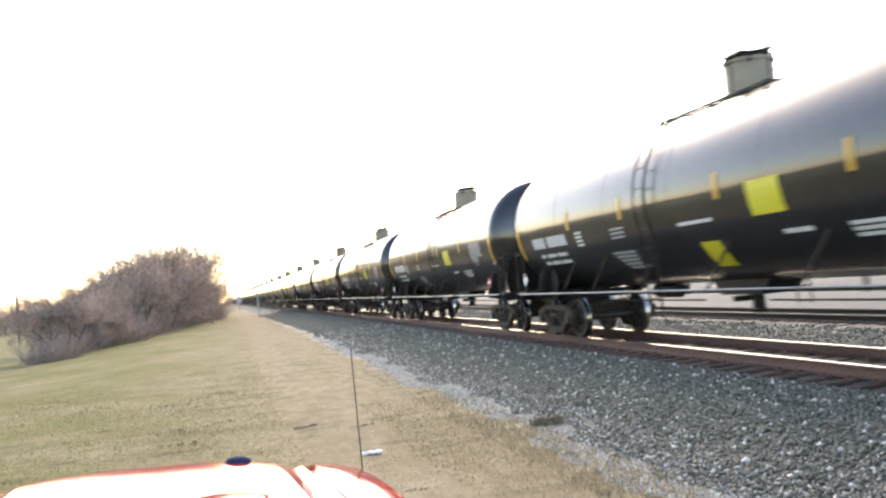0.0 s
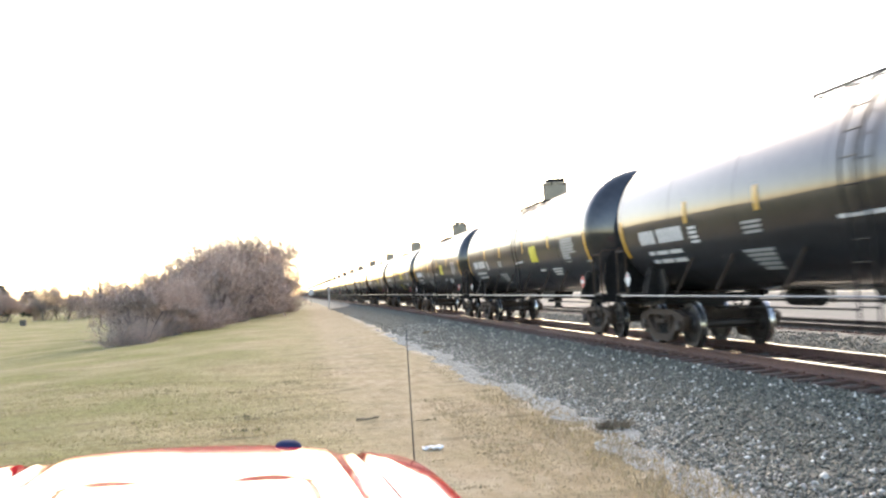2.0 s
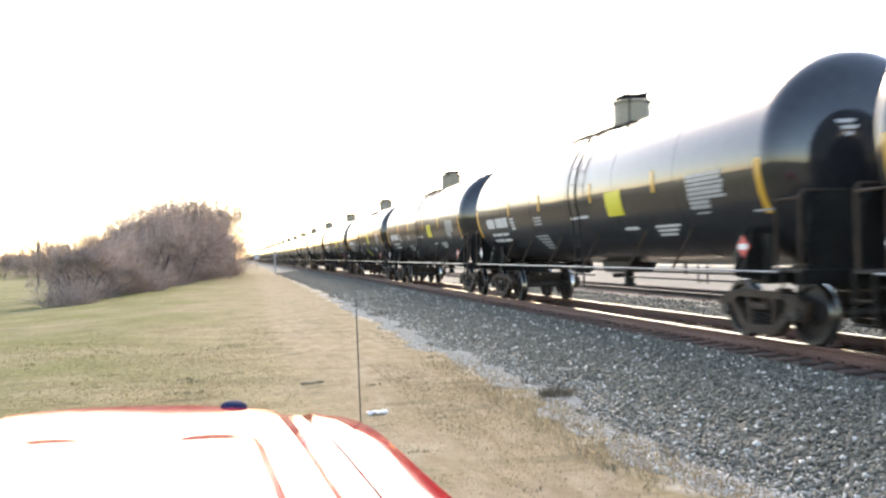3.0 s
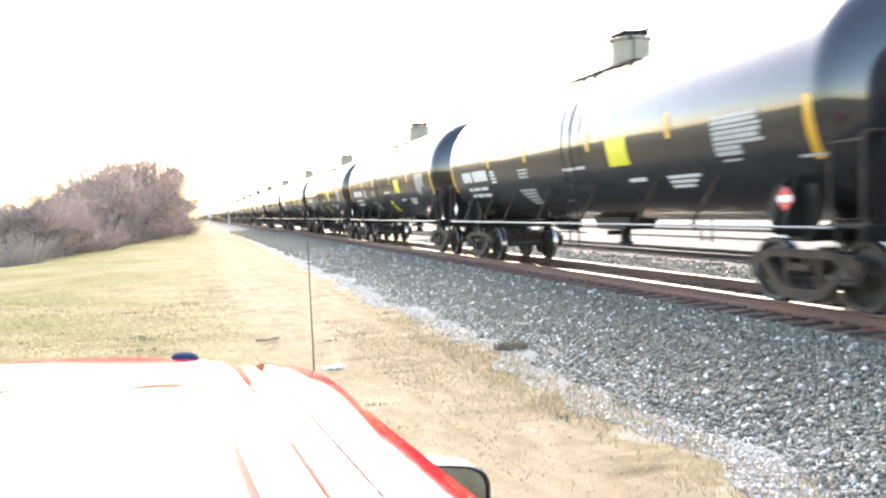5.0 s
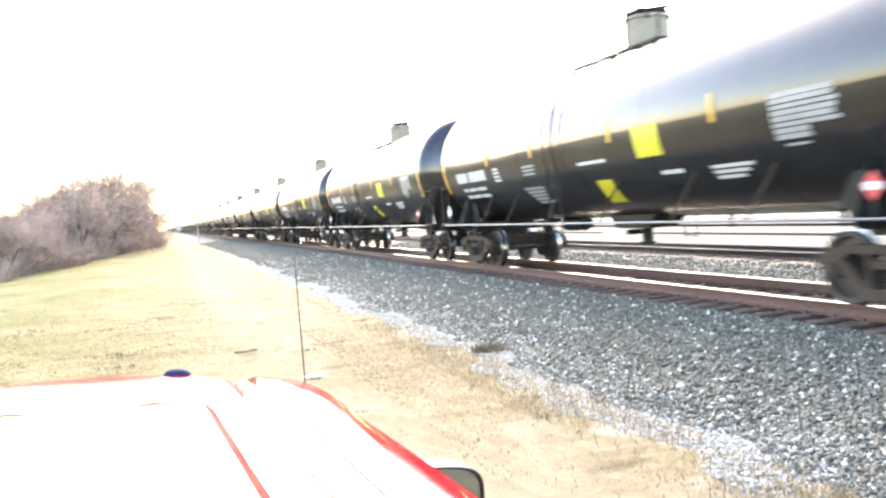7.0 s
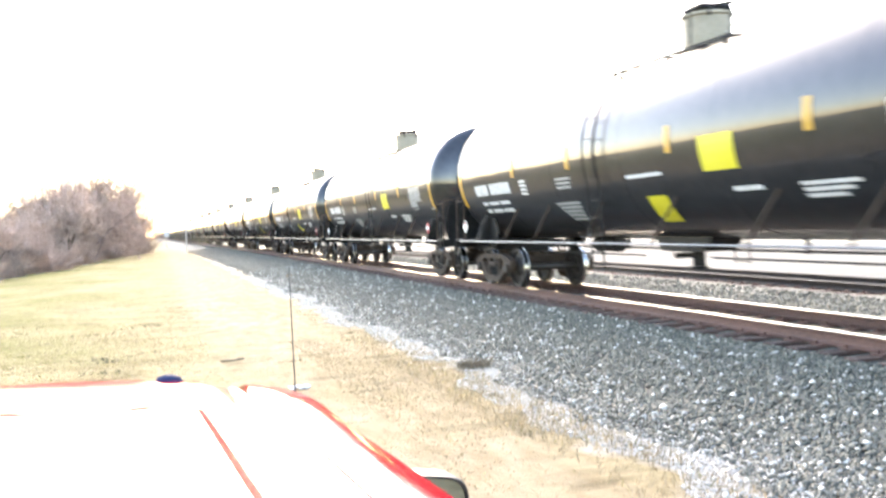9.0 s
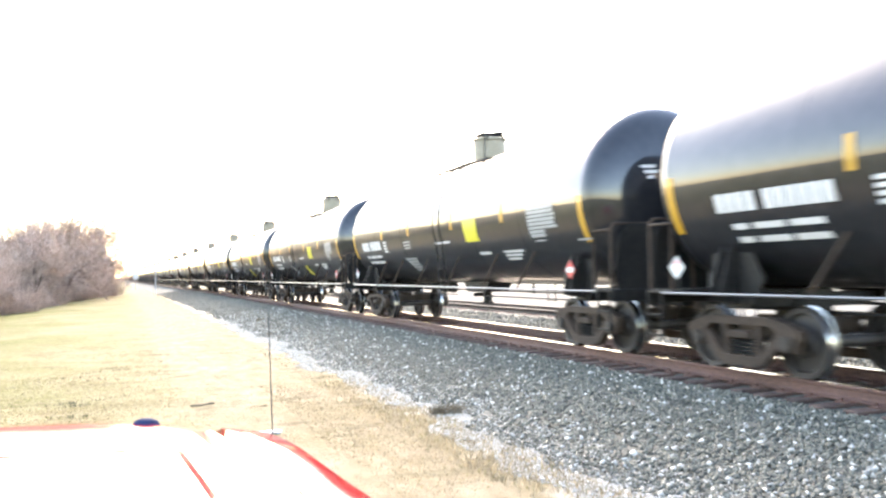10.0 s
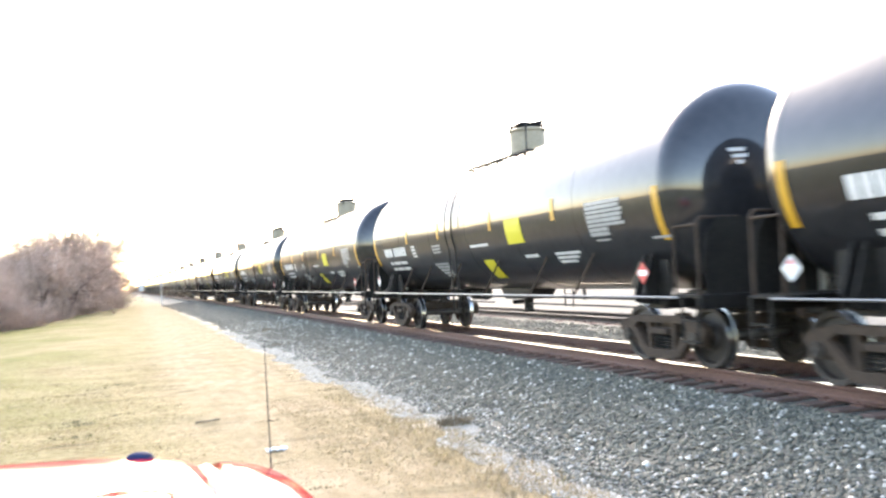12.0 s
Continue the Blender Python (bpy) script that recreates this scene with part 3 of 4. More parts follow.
def tank_bm():
    bm = bmesh.new()
    prof = []
    depth = 0.66
    for k in range(9):
        a = math.pi / 2 * k / 8
        prof.append((-HALF - depth * math.cos(a), max(0.02, TANK_R * math.sin(a) ** 0.92)))
    prof[-1] = (-HALF, TANK_R)
    ring = []
    for y in (-7.80, -5.2, -2.6, 0.0, 2.6, 5.2, 7.80):
        ring += [(y - 0.025, TANK_R), (y - 0.02, TANK_R + 0.004), (y + 0.02, TANK_R + 0.004), (y + 0.025, TANK_R)]
    prof = prof + ring + [(-s, r) for s, r in prof[::-1]]
    return lathe(bm, prof, 64, "Y", (0, 0, TANK_Z))


def build_car(variant, near):
    """A tank car on its two trucks; its far end is +y, the side that is seen is -x, z = 0 on the rail.
    near: it comes close, so that its marks stand singly."""
    car = tagged(new("tank_car"), "glossy black railway tank car with yellow markings on two trucks" if variant == "A" else "glossy black tank car with a square yellow panel and white stencils", "tank car", "cars of the freight train")
    part("tank", tank_bm(), TANK_PAINT, car, "mirror-glossy black cylindrical tank with domed ends", smooth=True)
    # yellow bands at the ends, reflector strips along the belt
    for side in (-1, 1):
        for s in (-1, 1):
            bm = bmesh.new()
            c = s * (HALF - 0.10)
            curved_patch(bm, c - 0.075, c + 0.075, 1.93, 2.72, side, rows=9)
            part("end_band", bm, YELLOW, car, "curved yellow reflective band")
        for dy in (3.4, 6.0, 9.35, 12.3):
            bm = bmesh.new()
            curved_patch(bm, HALF - dy - 0.06, HALF - dy + 0.06, 2.46, 2.86, side)
            part("reflector", bm, YELLOW, car, "yellow reflector strip")
        bm = bmesh.new()
        curved_patch(bm, HALF - 10.88, HALF - 10.12, 2.13, 2.62, side)
        part("yellow_panel", bm, LEMON, car, "square lemon-yellow panel")
        if variant == "A":
            bm = bmesh.new()
            curved_patch(bm, HALF - 8.92, HALF - 8.38, 1.44, 1.85, side, skew=0.10)
            part("yellow_stripe", bm, LEMON, car, "slanted yellow panel")
        if side > 0:
            continue
        h, z = (0.24, 2.28) if variant == "A" else (0.27, 2.30)
        stencil("stencil_letter", bars(HALF - 1.05, z, h, [0.155] * 4 + [-0.14] + [0.155] * 6, side, 0.04), WHITE_PAINT, car, "white stencilled mark", near)
        spans = []
        for k, zz in enumerate((1.97, 1.80)):
            spans += bars(HALF - 1.25, zz, 0.075, [0.28, -0.08, 0.55, -0.06, 0.55], side, 0.03)
        for k in range(4):
            spans += bars(HALF - (3.68 if variant == "A" else 3.42), 2.36 - k * 0.085, 0.05, [0.32], side)
        stencil("stencil_dash", spans, WHITE_PAINT, car, "small white stencilled row", near)
        spans = []
        for k in range(3):
            spans += bars(HALF - 5.4, 2.30 - k * 0.08, 0.045, [0.62 - 0.03 * k], side)
        for k in range(5):
            spans += bars(HALF - 5.05 - 0.06 * k, 1.84 - k * 0.075, 0.05, [0.98 - 0.1 * k], side)
        stencil("notice_line", spans, GREY_PAINT, car, "grey stencilled notice line", near)
        spans = bars(HALF - 8.0, 2.18, 0.055, [0.26, 0.24, 0.26, 0.24], side, 0.012) + bars(HALF - 10.6, 1.86, 0.06, [0.3, 0.28], side, 0.012)
        for k in range(3):
            spans += bars(HALF - 11.9, 1.86 - k * 0.075, 0.045, [0.95 - 0.15 * k], side)
        stencil("stencil_line", spans, WHITE_PAINT, car, "thin white stencilled line", near)
        spans = []
        for k in range(8):
            spans += bars(HALF - 13.50, 2.63 - k * 0.073, 0.060 if k % 3 != 2 else 0.050, [(1.12, 1.08, 1.15)[k % 3]] if k < 6 else [0.62], side)
        spans += bars(HALF - 13.62, 2.02, 0.03, [0.42], side) + bars(HALF - 15.25, 1.98, 0.035, [0.5], side)
        stencil("data_line", spans, GREY_PAINT, car, "grey stencilled data line", near)
    # manway housing, platform, ladder
    bm = bmesh.new()
    lathe(bm, [(4.02, 0.53), (4.14, 0.53), (4.18, 0.49), (4.22, 0.53), (4.25, 0.53), (4.26, 0.42), (4.78, 0.42), (4.80, 0.45), (4.84, 0.45), (4.87, 0.36), (4.90, 0.20)], 28, "Z", (0, HALF - 8.2, 0))
    part("valve_housing", bm, CREAM, car, "weathered cream cylindrical valve housing", smooth=True)
    bm = bmesh.new()
    box(bm, (0, HALF - 8.2, 4.95), (0.62, 0.50, 0.09), bevel=0.03)
    rod(bm, (-0.3, HALF - 8.35, 4.92), (0.25, HALF - 8.62, 4.99), 0.025, 6)
    rod(bm, (-0.15, HALF - 7.95, 4.9), (-0.42, HALF - 7.9, 5.02), 0.02, 6)
    for k in range(6):
        a = k * math.pi / 3
        rod(bm, (0.43 * math.cos(a), HALF - 8.2 + 0.43 * math.sin(a), 4.76), (0.43 * math.cos(a), HALF - 8.2 + 0.43 * math.sin(a), 4.90), 0.03, 6)
    part("housing_cover", bm, BLACK_STEEL, car, "black hinged cover and bolts")
    y0, y1 = HALF - 10.1, HALF - 6.75
    bm = bmesh.new()
    for x in (-0.95, -0.55, 0.55, 0.95):
        box(bm, (x, (y0 + y1) / 2, 4.10), (0.03, y1 - y0, 0.035))
    for y in np.linspace(y0, y1, 5):
        box(bm, (0, y, 4.08), (1.95, 0.035, 0.035))
    for y in np.arange(y0 + 0.08, y1, 0.15):
        for x in (-0.75, 0.75):
            box(bm, (x, y, 4.112), (0.36, 0.016, 0.022))
    for x in (-0.9, 0.9):
        for y in (y0 + 0.2, (y0 + y1) / 2, y1 - 0.2):
            box(bm, (x, y, 3.99), (0.05, 0.05, 0.20))
    part("top_platform", bm, BLACK_STEEL, car, "black grated walkway around the housing")
    for x in (-0.95, 0.95):
        for ya, yb in ((y0, y0 + 1.0), (y1, y1 - 1.0)):
            bm = bmesh.new()
            pipe(bm, [(x, ya, 4.1), (x, ya, 4.86), (x, yb, 4.86), (x, yb, 4.1)], 0.018)
            part("safety_rail", bm, BLACK_STEEL, car, "thin black safety railing")
    ly = HALF - (7.03 if variant == "A" else 8.55)
    for side in (-1, 1):
        ladder = new("ladder")
        ladder.parent = car
        tagged(ladder, "black curved side ladder")
        r = TANK_R + 0.10
        for q in (-0.21, 0.21):
            bm = bmesh.new()
            pts = [(side * 1.50, ly + q, 0.62), (side * 1.50, ly + q, 1.02)]
            for k in range(9):
                a = radians(-20 + k * 10.25)
                pts.append((side * r * math.cos(a), ly + q, TANK_Z + r * math.sin(a)))
            pipe(bm, pts, 0.017)
            part("stile", bm, BLACK_STEEL, ladder)
        bm = bmesh.new()
        rod(bm, (0, -0.21, 0), (0, 0.21, 0), 0.011, 6)
        first = part("rung", bm, BLACK_STEEL, ladder)
        spots = [(1.50, 0.66), (1.50, 0.95)] + [(1.54, 1.24 + 0.30 * k) for k in range(3)] + [(r * math.cos(radians(-18 + k * 12.5)), TANK_Z + r * math.sin(radians(-18 + k * 12.5))) for k in range(7)]
        for k, (x, z) in enumerate(spots):
            m = Matrix.Translation((side * x, ly, z))
            if k == 0:
                first.matrix_basis = m
            else:
                shared("rung", first, ladder, m)
    # long side handrail on brackets
    for side in (-1, 1):
        bm = bmesh.new()
        rod(bm, (side * 1.50, -HALF - 0.25, 1.085), (side * 1.50, HALF + 0.25, 1.085), 0.019, 8)
        part("side_handrail", bm, GREY_STEEL, car, "long pale steel side handrail")
        for y in (-5.0, -3.2, -0.9, 1.4, 3.6, 5.2):
            bm = bmesh.new()
            rod(bm, (side * 1.50, y, 1.085), (side * 1.26, y - 0.42, 1.86), 0.024, 6)
            part("handrail_bracket", bm, TRUCK_STEEL, car, "dusty grey bracket")
    # belly outlet and piping
    bm = bmesh.new()
    slab(bm, [(-1.0, 1.30), (1.0, 1.30), (0.62, 0.92), (-0.55, 0.92)], -0.32, 0.32)
    rod(bm, (0, 0, 0.95), (0, 0, 0.66), 0.11, 12)
    rod(bm, (0, 0, 0.66), (0, 0, 0.60), 0.16, 12)
    box(bm, (0.0, 0.35, 0.84), (0.5, 0.10, 0.10), bevel=0.01)
    part("bottom_outlet", bm, BLACK_STEEL, car, "black skid and outlet valve under the belly")
    bm = bmesh.new()
    rod(bm, (0.35, -6.2, 0.93), (0.35, 6.2, 0.93), 0.022, 6)
    rod(bm, (-0.45, -6.0, 0.84), (-0.45, -1.0, 0.84), 0.016, 6)
    rod(bm, (-0.45, 1.0, 0.84), (-0.45, 6.0, 0.84), 0.016, 6)
    for y in (-5, -2.5, 2.5, 5):
        box(bm, (0.1, y, 1.06), (0.05, 0.05, 0.30))
    rod(bm, (0.2, 3.0, 1.0), (0.2, 3.9, 1.0), 0.16, 12)
    part("brake_pipe", bm, BLACK_STEEL, car, "thin brake piping and reservoir")
    # ends
    donors = {}
    for s in (-1, 1):
        e = s * HALF
        bm = bmesh.new()
        box(bm, (0, s * 7.75, 0.98), (0.62, 2.2, 0.32), bevel=0.02)
        box(bm, (0, s * 6.95, 0.98), (2.2, 0.5, 0.20), bevel=0.02)
        part("stub_sill", bm, BLACK_STEEL, car)
        for side in (-1, 1):
            bm = bmesh.new()
            slab(bm, [(s * 6.55, 0.95), (s * 7.30, 0.95), (s * 7.45, 1.25), (s * 7.30, 2.02), (s * 6.80, 2.02), (s * 6.35, 1.30)], side * 1.10, side * 1.14)
            for yy in (6.86, 7.06):
                rib = [(1.14, 0.95), (1.43, 1.0), (1.43, 1.14), (1.22, 1.75), (1.16, 2.0)]
                a = [bm.verts.new((side * x, s * yy, z)) for x, z in rib]
                b = [bm.verts.new((side * x, s * (yy + 0.025), z)) for x, z in rib]
                fs = [bm.faces.new(a), bm.faces.new(b[::-1])] + [bm.faces.new((a[i], b[i], b[(i + 1) % 5], a[(i + 1) % 5])) for i in range(5)]
                bmesh.ops.recalc_face_normals(bm, faces=fs)
            part("saddle", bm, BLACK_STEEL, car, "black steel saddle plates over the truck")
        bm = bmesh.new()
        box(bm, (0, s * 8.22, 1.10), (2.9, 0.62, 0.045), bevel=0.008)
        for k in range(12):
            box(bm, (-1.35 + k * 0.245, s * 8.22, 1.13), (0.02, 0.6, 0.03))
        box(bm, (0, s * 8.55, 1.02), (2.9, 0.05, 0.20), bevel=0.01)
        part("end_platform", bm, BLACK_STEEL, car, "black grated end platform")
        # added plate that blocks the bright view through the gap between cars
        bm = bmesh.new()
        slab_y = s * (HALF + 0.69)
        outline = [(-1.30, 1.06), (1.30, 1.06), (1.36, 1.45), (1.30, 1.95), (1.10, 2.20), (-1.10, 2.20), (-1.30, 1.95), (-1.36, 1.45)]
        a = [bm.verts.new((x, slab_y, z)) for x, z in outline]
        b = [bm.verts.new((x, slab_y + 0.014, z)) for x, z in outline]
        n = len(outline)
        for f in [a, b[::-1]] + [(a[k], b[k], b[(k + 1) % n], a[(k + 1) % n]) for k in range(n)]:
            bm.faces.new(f)
        bmesh.ops.recalc_face_normals(bm, faces=bm.faces[:])
        part("head_shield", bm, BLACK_STEEL, car, "black plate added before the tank head to darken the gap")
        for side in (-1, 1):
            bm = bmesh.new()
            pipe(bm, [(side * 1.42, s * 8.50, 1.1), (side * 1.42, s * 8.50, 2.12), (side * 1.36, s * 8.50, 2.20), (side * 0.72, s * 8.50, 2.20), (side * 0.66, s * 8.50, 2.12), (side * 0.66, s * 8.50, 1.1)], 0.024, 8)
            pipe(bm, [(side * 1.42, s * 8.50, 2.10), (side * 1.42, s * 7.95, 2.10), (side * 1.42, s * 7.95, 1.1)], 0.024, 8)
            part("end_handrail", bm, TRUCK_STEEL, car, "dusty dark grey tubular end railing")
            bm = bmesh.new()
            for q in (0.0, 0.36):
                rod(bm, (side * 1.47, s * (8.15 + q), 1.08), (side * 1.47, s * (8.15 + q), 0.45), 0.018, 6)
            for z in (0.46, 0.76):
                box(bm, (side * 1.47, s * 8.33, z), (0.07, 0.38, 0.025))
            part("sill_step", bm, BLACK_STEEL, car)
            # placard in its holder
            bm = bmesh.new()
            y = 7.78 if s > 0 else -7.17
            slab(bm, [(y - 0.17, 1.45), (y, 1.28), (y + 0.17, 1.45), (y, 1.62)], side * 1.455, side * 1.46)
            if s < 0:
                pl = part("placard", bm, RED_PAINT, car, "red diamond placard with a white bar")
                bm = bmesh.new()
                box(bm, (side * 1.463, y, 1.45), (0.006, 0.24, 0.085))
                part("placard_print", bm, WHITE_PAINT, pl, "white bar")
            else:
                pl = part("placard", bm, WHITE_PAINT, car, "white diamond placard with a small red mark")
                bm = bmesh.new()
                slab(bm, [(y - 0.06, 1.50), (y + 0.06, 1.50), (y, 1.565)], side * 1.46, side * 1.466)
                part("placard_print", bm, RED_PAINT, pl, "red mark")
            bm = bmesh.new()
            box(bm, (side * 1.44, y, 1.45), (0.02, 0.14, 0.26))
            rod(bm, (side * 1.43, y, 1.3), (side * 1.43, y, 1.1), 0.02, 6)
            part("placard_holder", bm, BLACK_STEEL, car)
        bm = bmesh.new()
        box(bm, (0, s * 8.80, 0.88), (0.18, 0.5, 0.20), bevel=0.03)
        box(bm, (0.04 * s, s * 9.02, 0.88), (0.30, 0.16, 0.28), bevel=0.04)
        pipe(bm, [(0.25, s * 8.6, 0.85), (0.28, s * 8.75, 0.55), (0.2, s * 9.0, 0.5)], 0.025, 6)
        part("coupler", bm, TRUCK_STEEL, car, "rusty knuckle coupler with air hose")
        build_truck(car, s * TRUCK_Y, donors)
        bm = bmesh.new()
        for k, w in enumerate((0.30, 0.38, 0.26)):
            box(bm, (-0.66 * -s if s > 0 else -0.66, s * (HALF + 0.585), 3.16 - k * 0.09), (w, 0.012, 0.05), Matrix.Rotation(s * (0.36 if s > 0 else 0.36), 4, "Z"))
        part("head_lettering", bm, WHITE_PAINT, car, "small white stencilled lines")
    bm = bmesh.new()
    lathe(bm, [(8.50, 0.25), (8.50, 0.28), (8.53, 0.28), (8.53, 0.25)], 20, "Y", (-0.35, 0, 1.75))
    rod(bm, (-0.35, 8.45, 1.75), (-0.35, 8.55, 1.75), 0.04, 8)
    for k in range(4):
        a = k * math.pi / 2
        rod(bm, (-0.35, 8.51, 1.75), (-0.35 + 0.26 * math.cos(a), 8.51, 1.75 + 0.26 * math.sin(a)), 0.015, 5)
    rod(bm, (-0.35, 8.45, 1.1), (-0.35, 8.45, 1.75), 0.05, 8)
    part("brake_wheel", bm, GREY_STEEL, car, "round steel hand brake wheel")
    return car

# ---------------- red vehicle under the camera ----------------
def step(v, start, width):
    """Smooth 0 to 1 over a width."""
    f = min(1.0, max(0.0, (v - start) / width))
    return f * f * (3 - 2 * f)


def hood_height(x, y):
    """Panel height over the ground; x across, y forward, in the vehicle's space."""
    ax = abs(x)
    z = 1.383 - 0.046 * (ax / 1.0) ** 2.2
    ahead = y - front_edge(x)
    z -= 0.025 * max(0.0, ahead + 1.40) ** 2 + 0.03 * max(0.0, ahead + 0.40) ** 2
    # a raised rib on each side of the middle: gentle towards the middle, steep outside, with a rounded front
    ux, uy = max(abs(ax - 0.30) - 0.02, 0), max(y - 0.10, 0)
    d = math.hypot(ux, uy) - 0.10
    w = (0.040 if ax > 0.3 else 0.10) + (0.17 if ax > 0.3 else 0.10) * uy / (ux + uy + 1e-6)
    z += 0.018 * (1 - min(1, max(0, (d + w / 2) / w)))
    # a crease that opens into a facet at the front, then a rise to the fender seam
    opening = step(y, 0.10, 0.65)
    z -= (0.0150 + 0.018 * opening) * min(1, max(0, (ax - 0.572) / (0.043 + 0.060 * opening)))
    z += 0.028 * min(1, max(0, (ax - 0.620) / 0.068)) ** 1.4
    return z


def front_edge(x):
    return 1.28 - 0.34 * (abs(x) / 0.85) ** 3


def build_vehicle():
    car = tagged(new("red_car"), "glossy red car parked on the grass beside the track", "car")
    car.matrix_basis = pose(-0.37, 3.20, 0.0, 0, 3.0, 4.0)
    # hood
    def panel(x0, x1, nx, ny, y_back, edge, roll_front=True):
        bm = bmesh.new()
        rows = []
        for i in range(nx + 1):
            x = x0 + (x1 - x0) * i / nx
            col = []
            f = edge(x)
            for j in range(ny + 1):
                y = y_back + (f - y_back) * j / ny
                col.append(bm.verts.new((x, y, hood_height(x, y))))
            if roll_front:
                zt = hood_height(x, f)
                for dy, dz in ((0.035, -0.012), (0.06, -0.035), (0.072, -0.075), (0.075, -0.13)):
                    col.append(bm.verts.new((x, f + dy, zt + dz)))
            rows.append(col)
        for p, q in zip(rows, rows[1:]):
            for k in range(len(p) - 1):
                bm.faces.new((p[k], q[k], q[k + 1], p[k + 1]))
        bmesh.ops.recalc_face_normals(bm, faces=bm.faces[:])
        if bm.faces[0].normal.z < 0:
            bmesh.ops.reverse_faces(bm, faces=bm.faces[:])
        ext = bmesh.ops.extrude_face_region(bm, geom=bm.faces[:])
        bmesh.ops.translate(bm, verts=[v for v in ext["geom"] if isinstance(v, bmesh.types.BMVert)], vec=(0, 0, -0.012))
        bmesh.ops.recalc_face_normals(bm, faces=bm.faces[:])
        return bm
    part("hood", panel(-0.690, 0.690, 270, 100, -1.58, front_edge), RED_CAR, car, "glossy red hood with a raised centre and creases", smooth=True)
    # fenders: top strip that rounds over into the flank
    for s in (-1, 1):
        bm = bmesh.new()
        cols = []
        for j in range(33):
            y = -1.60 + 2.60 * j / 32
            inner = 0.698
            wid = 0.965 - 0.10 * max(0, (y - 0.45) / 0.55) ** 2 - 0.03 * (y + 1.60) / 2.60
            z0 = hood_height(inner, min(y, front_edge(inner)))
            lift = 0.028 * step(y, -0.5, 1.2) * (1 - step(y, 0.8, 0.2))   # the crest stays level where the hood dips
            arc = [(inner, z0)]
            for k, (dx, dz) in enumerate(((-0.20, 0.004), (-0.150, 0.004), (-0.120, -0.005), (-0.055, -0.010), (-0.035, -0.026), (-0.018, -0.055), (-0.005, -0.11), (0.004, -0.19))):
                arc.append((max(inner + 0.003 * (k + 1), wid + dx), z0 + dz + lift))
            arc += [(wid + 0.015, z0 - 0.30), (wid + 0.01, z0 - 0.45), (wid, 0.62)]
            cols.append([bm.verts.new((s * x, y, z)) for x, z in arc])
        for p, q in zip(cols, cols[1:]):
            for k in range(len(p) - 1):
                bm.faces.new((p[k], q[k], q[k + 1], p[k + 1]))
        bm.faces.new(cols[-1])
        bmesh.ops.recalc_face_normals(bm, faces=bm.faces[:])
        part("fender", bm, RED_CAR, car, "glossy red rounded fender", smooth=True)
    # lower body, doors and tail as one lofted shell
    bm = bmesh.new()
    secs = [(1.25, 0.74, 0.55, 1.10), (0.95, 0.90, 0.35, 1.14), (-1.0, 1.0, 0.30, 1.14), (-2.2, 1.01, 0.30, 1.16), (-3.2, 1.0, 0.32, 1.17), (-3.55, 0.92, 0.45, 1.12)]
    rings = []
    for y, w, zb, zt in secs:
        pts = []
        for x, z in ((-w * 0.9, zb), (w * 0.9, zb), (w, zb + 0.12), (w * 1.01, (zb + zt) / 2), (w * 0.985, zt - 0.06), (w * 0.93, zt), (-w * 0.93, zt), (-w * 0.985, zt - 0.06), (-w * 1.01, (zb + zt) / 2), (-w, zb + 0.12)):
            pts.append(bm.verts.new((x, y, z)))
        rings.append(pts)
    for p, q in zip(rings, rings[1:]):
        for k in range(10):
            bm.faces.new((p[k], p[(k + 1) % 10], q[(k + 1) % 10], q[k]))
    bm.faces.new(rings[0])
    bm.faces.new(rings[-1])
    bmesh.ops.recalc_face_normals(bm, faces=bm.faces[:])
    part("body", bm, RED_CAR, car, smooth=True)
    # greenhouse: glass block with a roof skin
    bm = bmesh.new()
    low = [(-0.80, -1.64), (0.80, -1.64), (0.92, -1.9), (0.92, -3.1), (0.80, -3.5), (-0.80, -3.5), (-0.92, -3.1), (-0.92, -1.9)]
    high = [(-0.62, -2.30), (0.62, -2.30), (0.68, -2.55), (0.68, -3.0), (0.58, -3.2), (-0.58, -3.2), (-0.68, -3.0), (-0.68, -2.55)]
    a = [bm.verts.new((x, y, 1.16 if y < -1.8 else 1.33)) for x, y in low]
    b = [bm.verts.new((x, y, 1.60)) for x, y in high]
    for k in range(8):
        bm.faces.new((a[k], a[(k + 1) % 8], b[(k + 1) % 8], b[k]))
    bm.faces.new(b)
    bmesh.ops.recalc_face_normals(bm, faces=bm.faces[:])
    part("cabin_glass", bm, DARK_GLASS, car, "dark tinted windshield and windows")
    bm = bmesh.new()
    low = [bm.verts.new((x * 1.03, y * 1.0, 1.605)) for x, y in high]
    top = [bm.verts.new((x * 0.9, y + (0.06 if y < -2.6 else -0.10), 1.65)) for x, y in high]
    for k in range(8):
        bm.faces.new((low[k], low[(k + 1) % 8], top[(k + 1) % 8], top[k]))
    bm.faces.new(top)
    bm.faces.new(low[::-1])
    bmesh.ops.recalc_face_normals(bm, faces=bm.faces[:])
    part("roof", bm, RED_CAR, car, smooth=True)
    bm = bmesh.new()
    box(bm, (0, -1.63, 1.34), (1.45, 0.09, 0.02), bevel=0.006)
    part("cowl", bm, BLACK_PLASTIC, car, "black cowl strip below the windshield")
    bm = bmesh.new()
    box(bm, (0, 1.235, 0.90), (0.95, 0.05, 0.26), bevel=0.02)
    part("grille", bm, BLACK_PLASTIC, car)
    bm = bmesh.new()
    box(bm, (0, 1.22, 0.50), (1.40, 0.16, 0.24), bevel=0.05)
    part("front_bumper", bm, BLACK_PLASTIC, car)
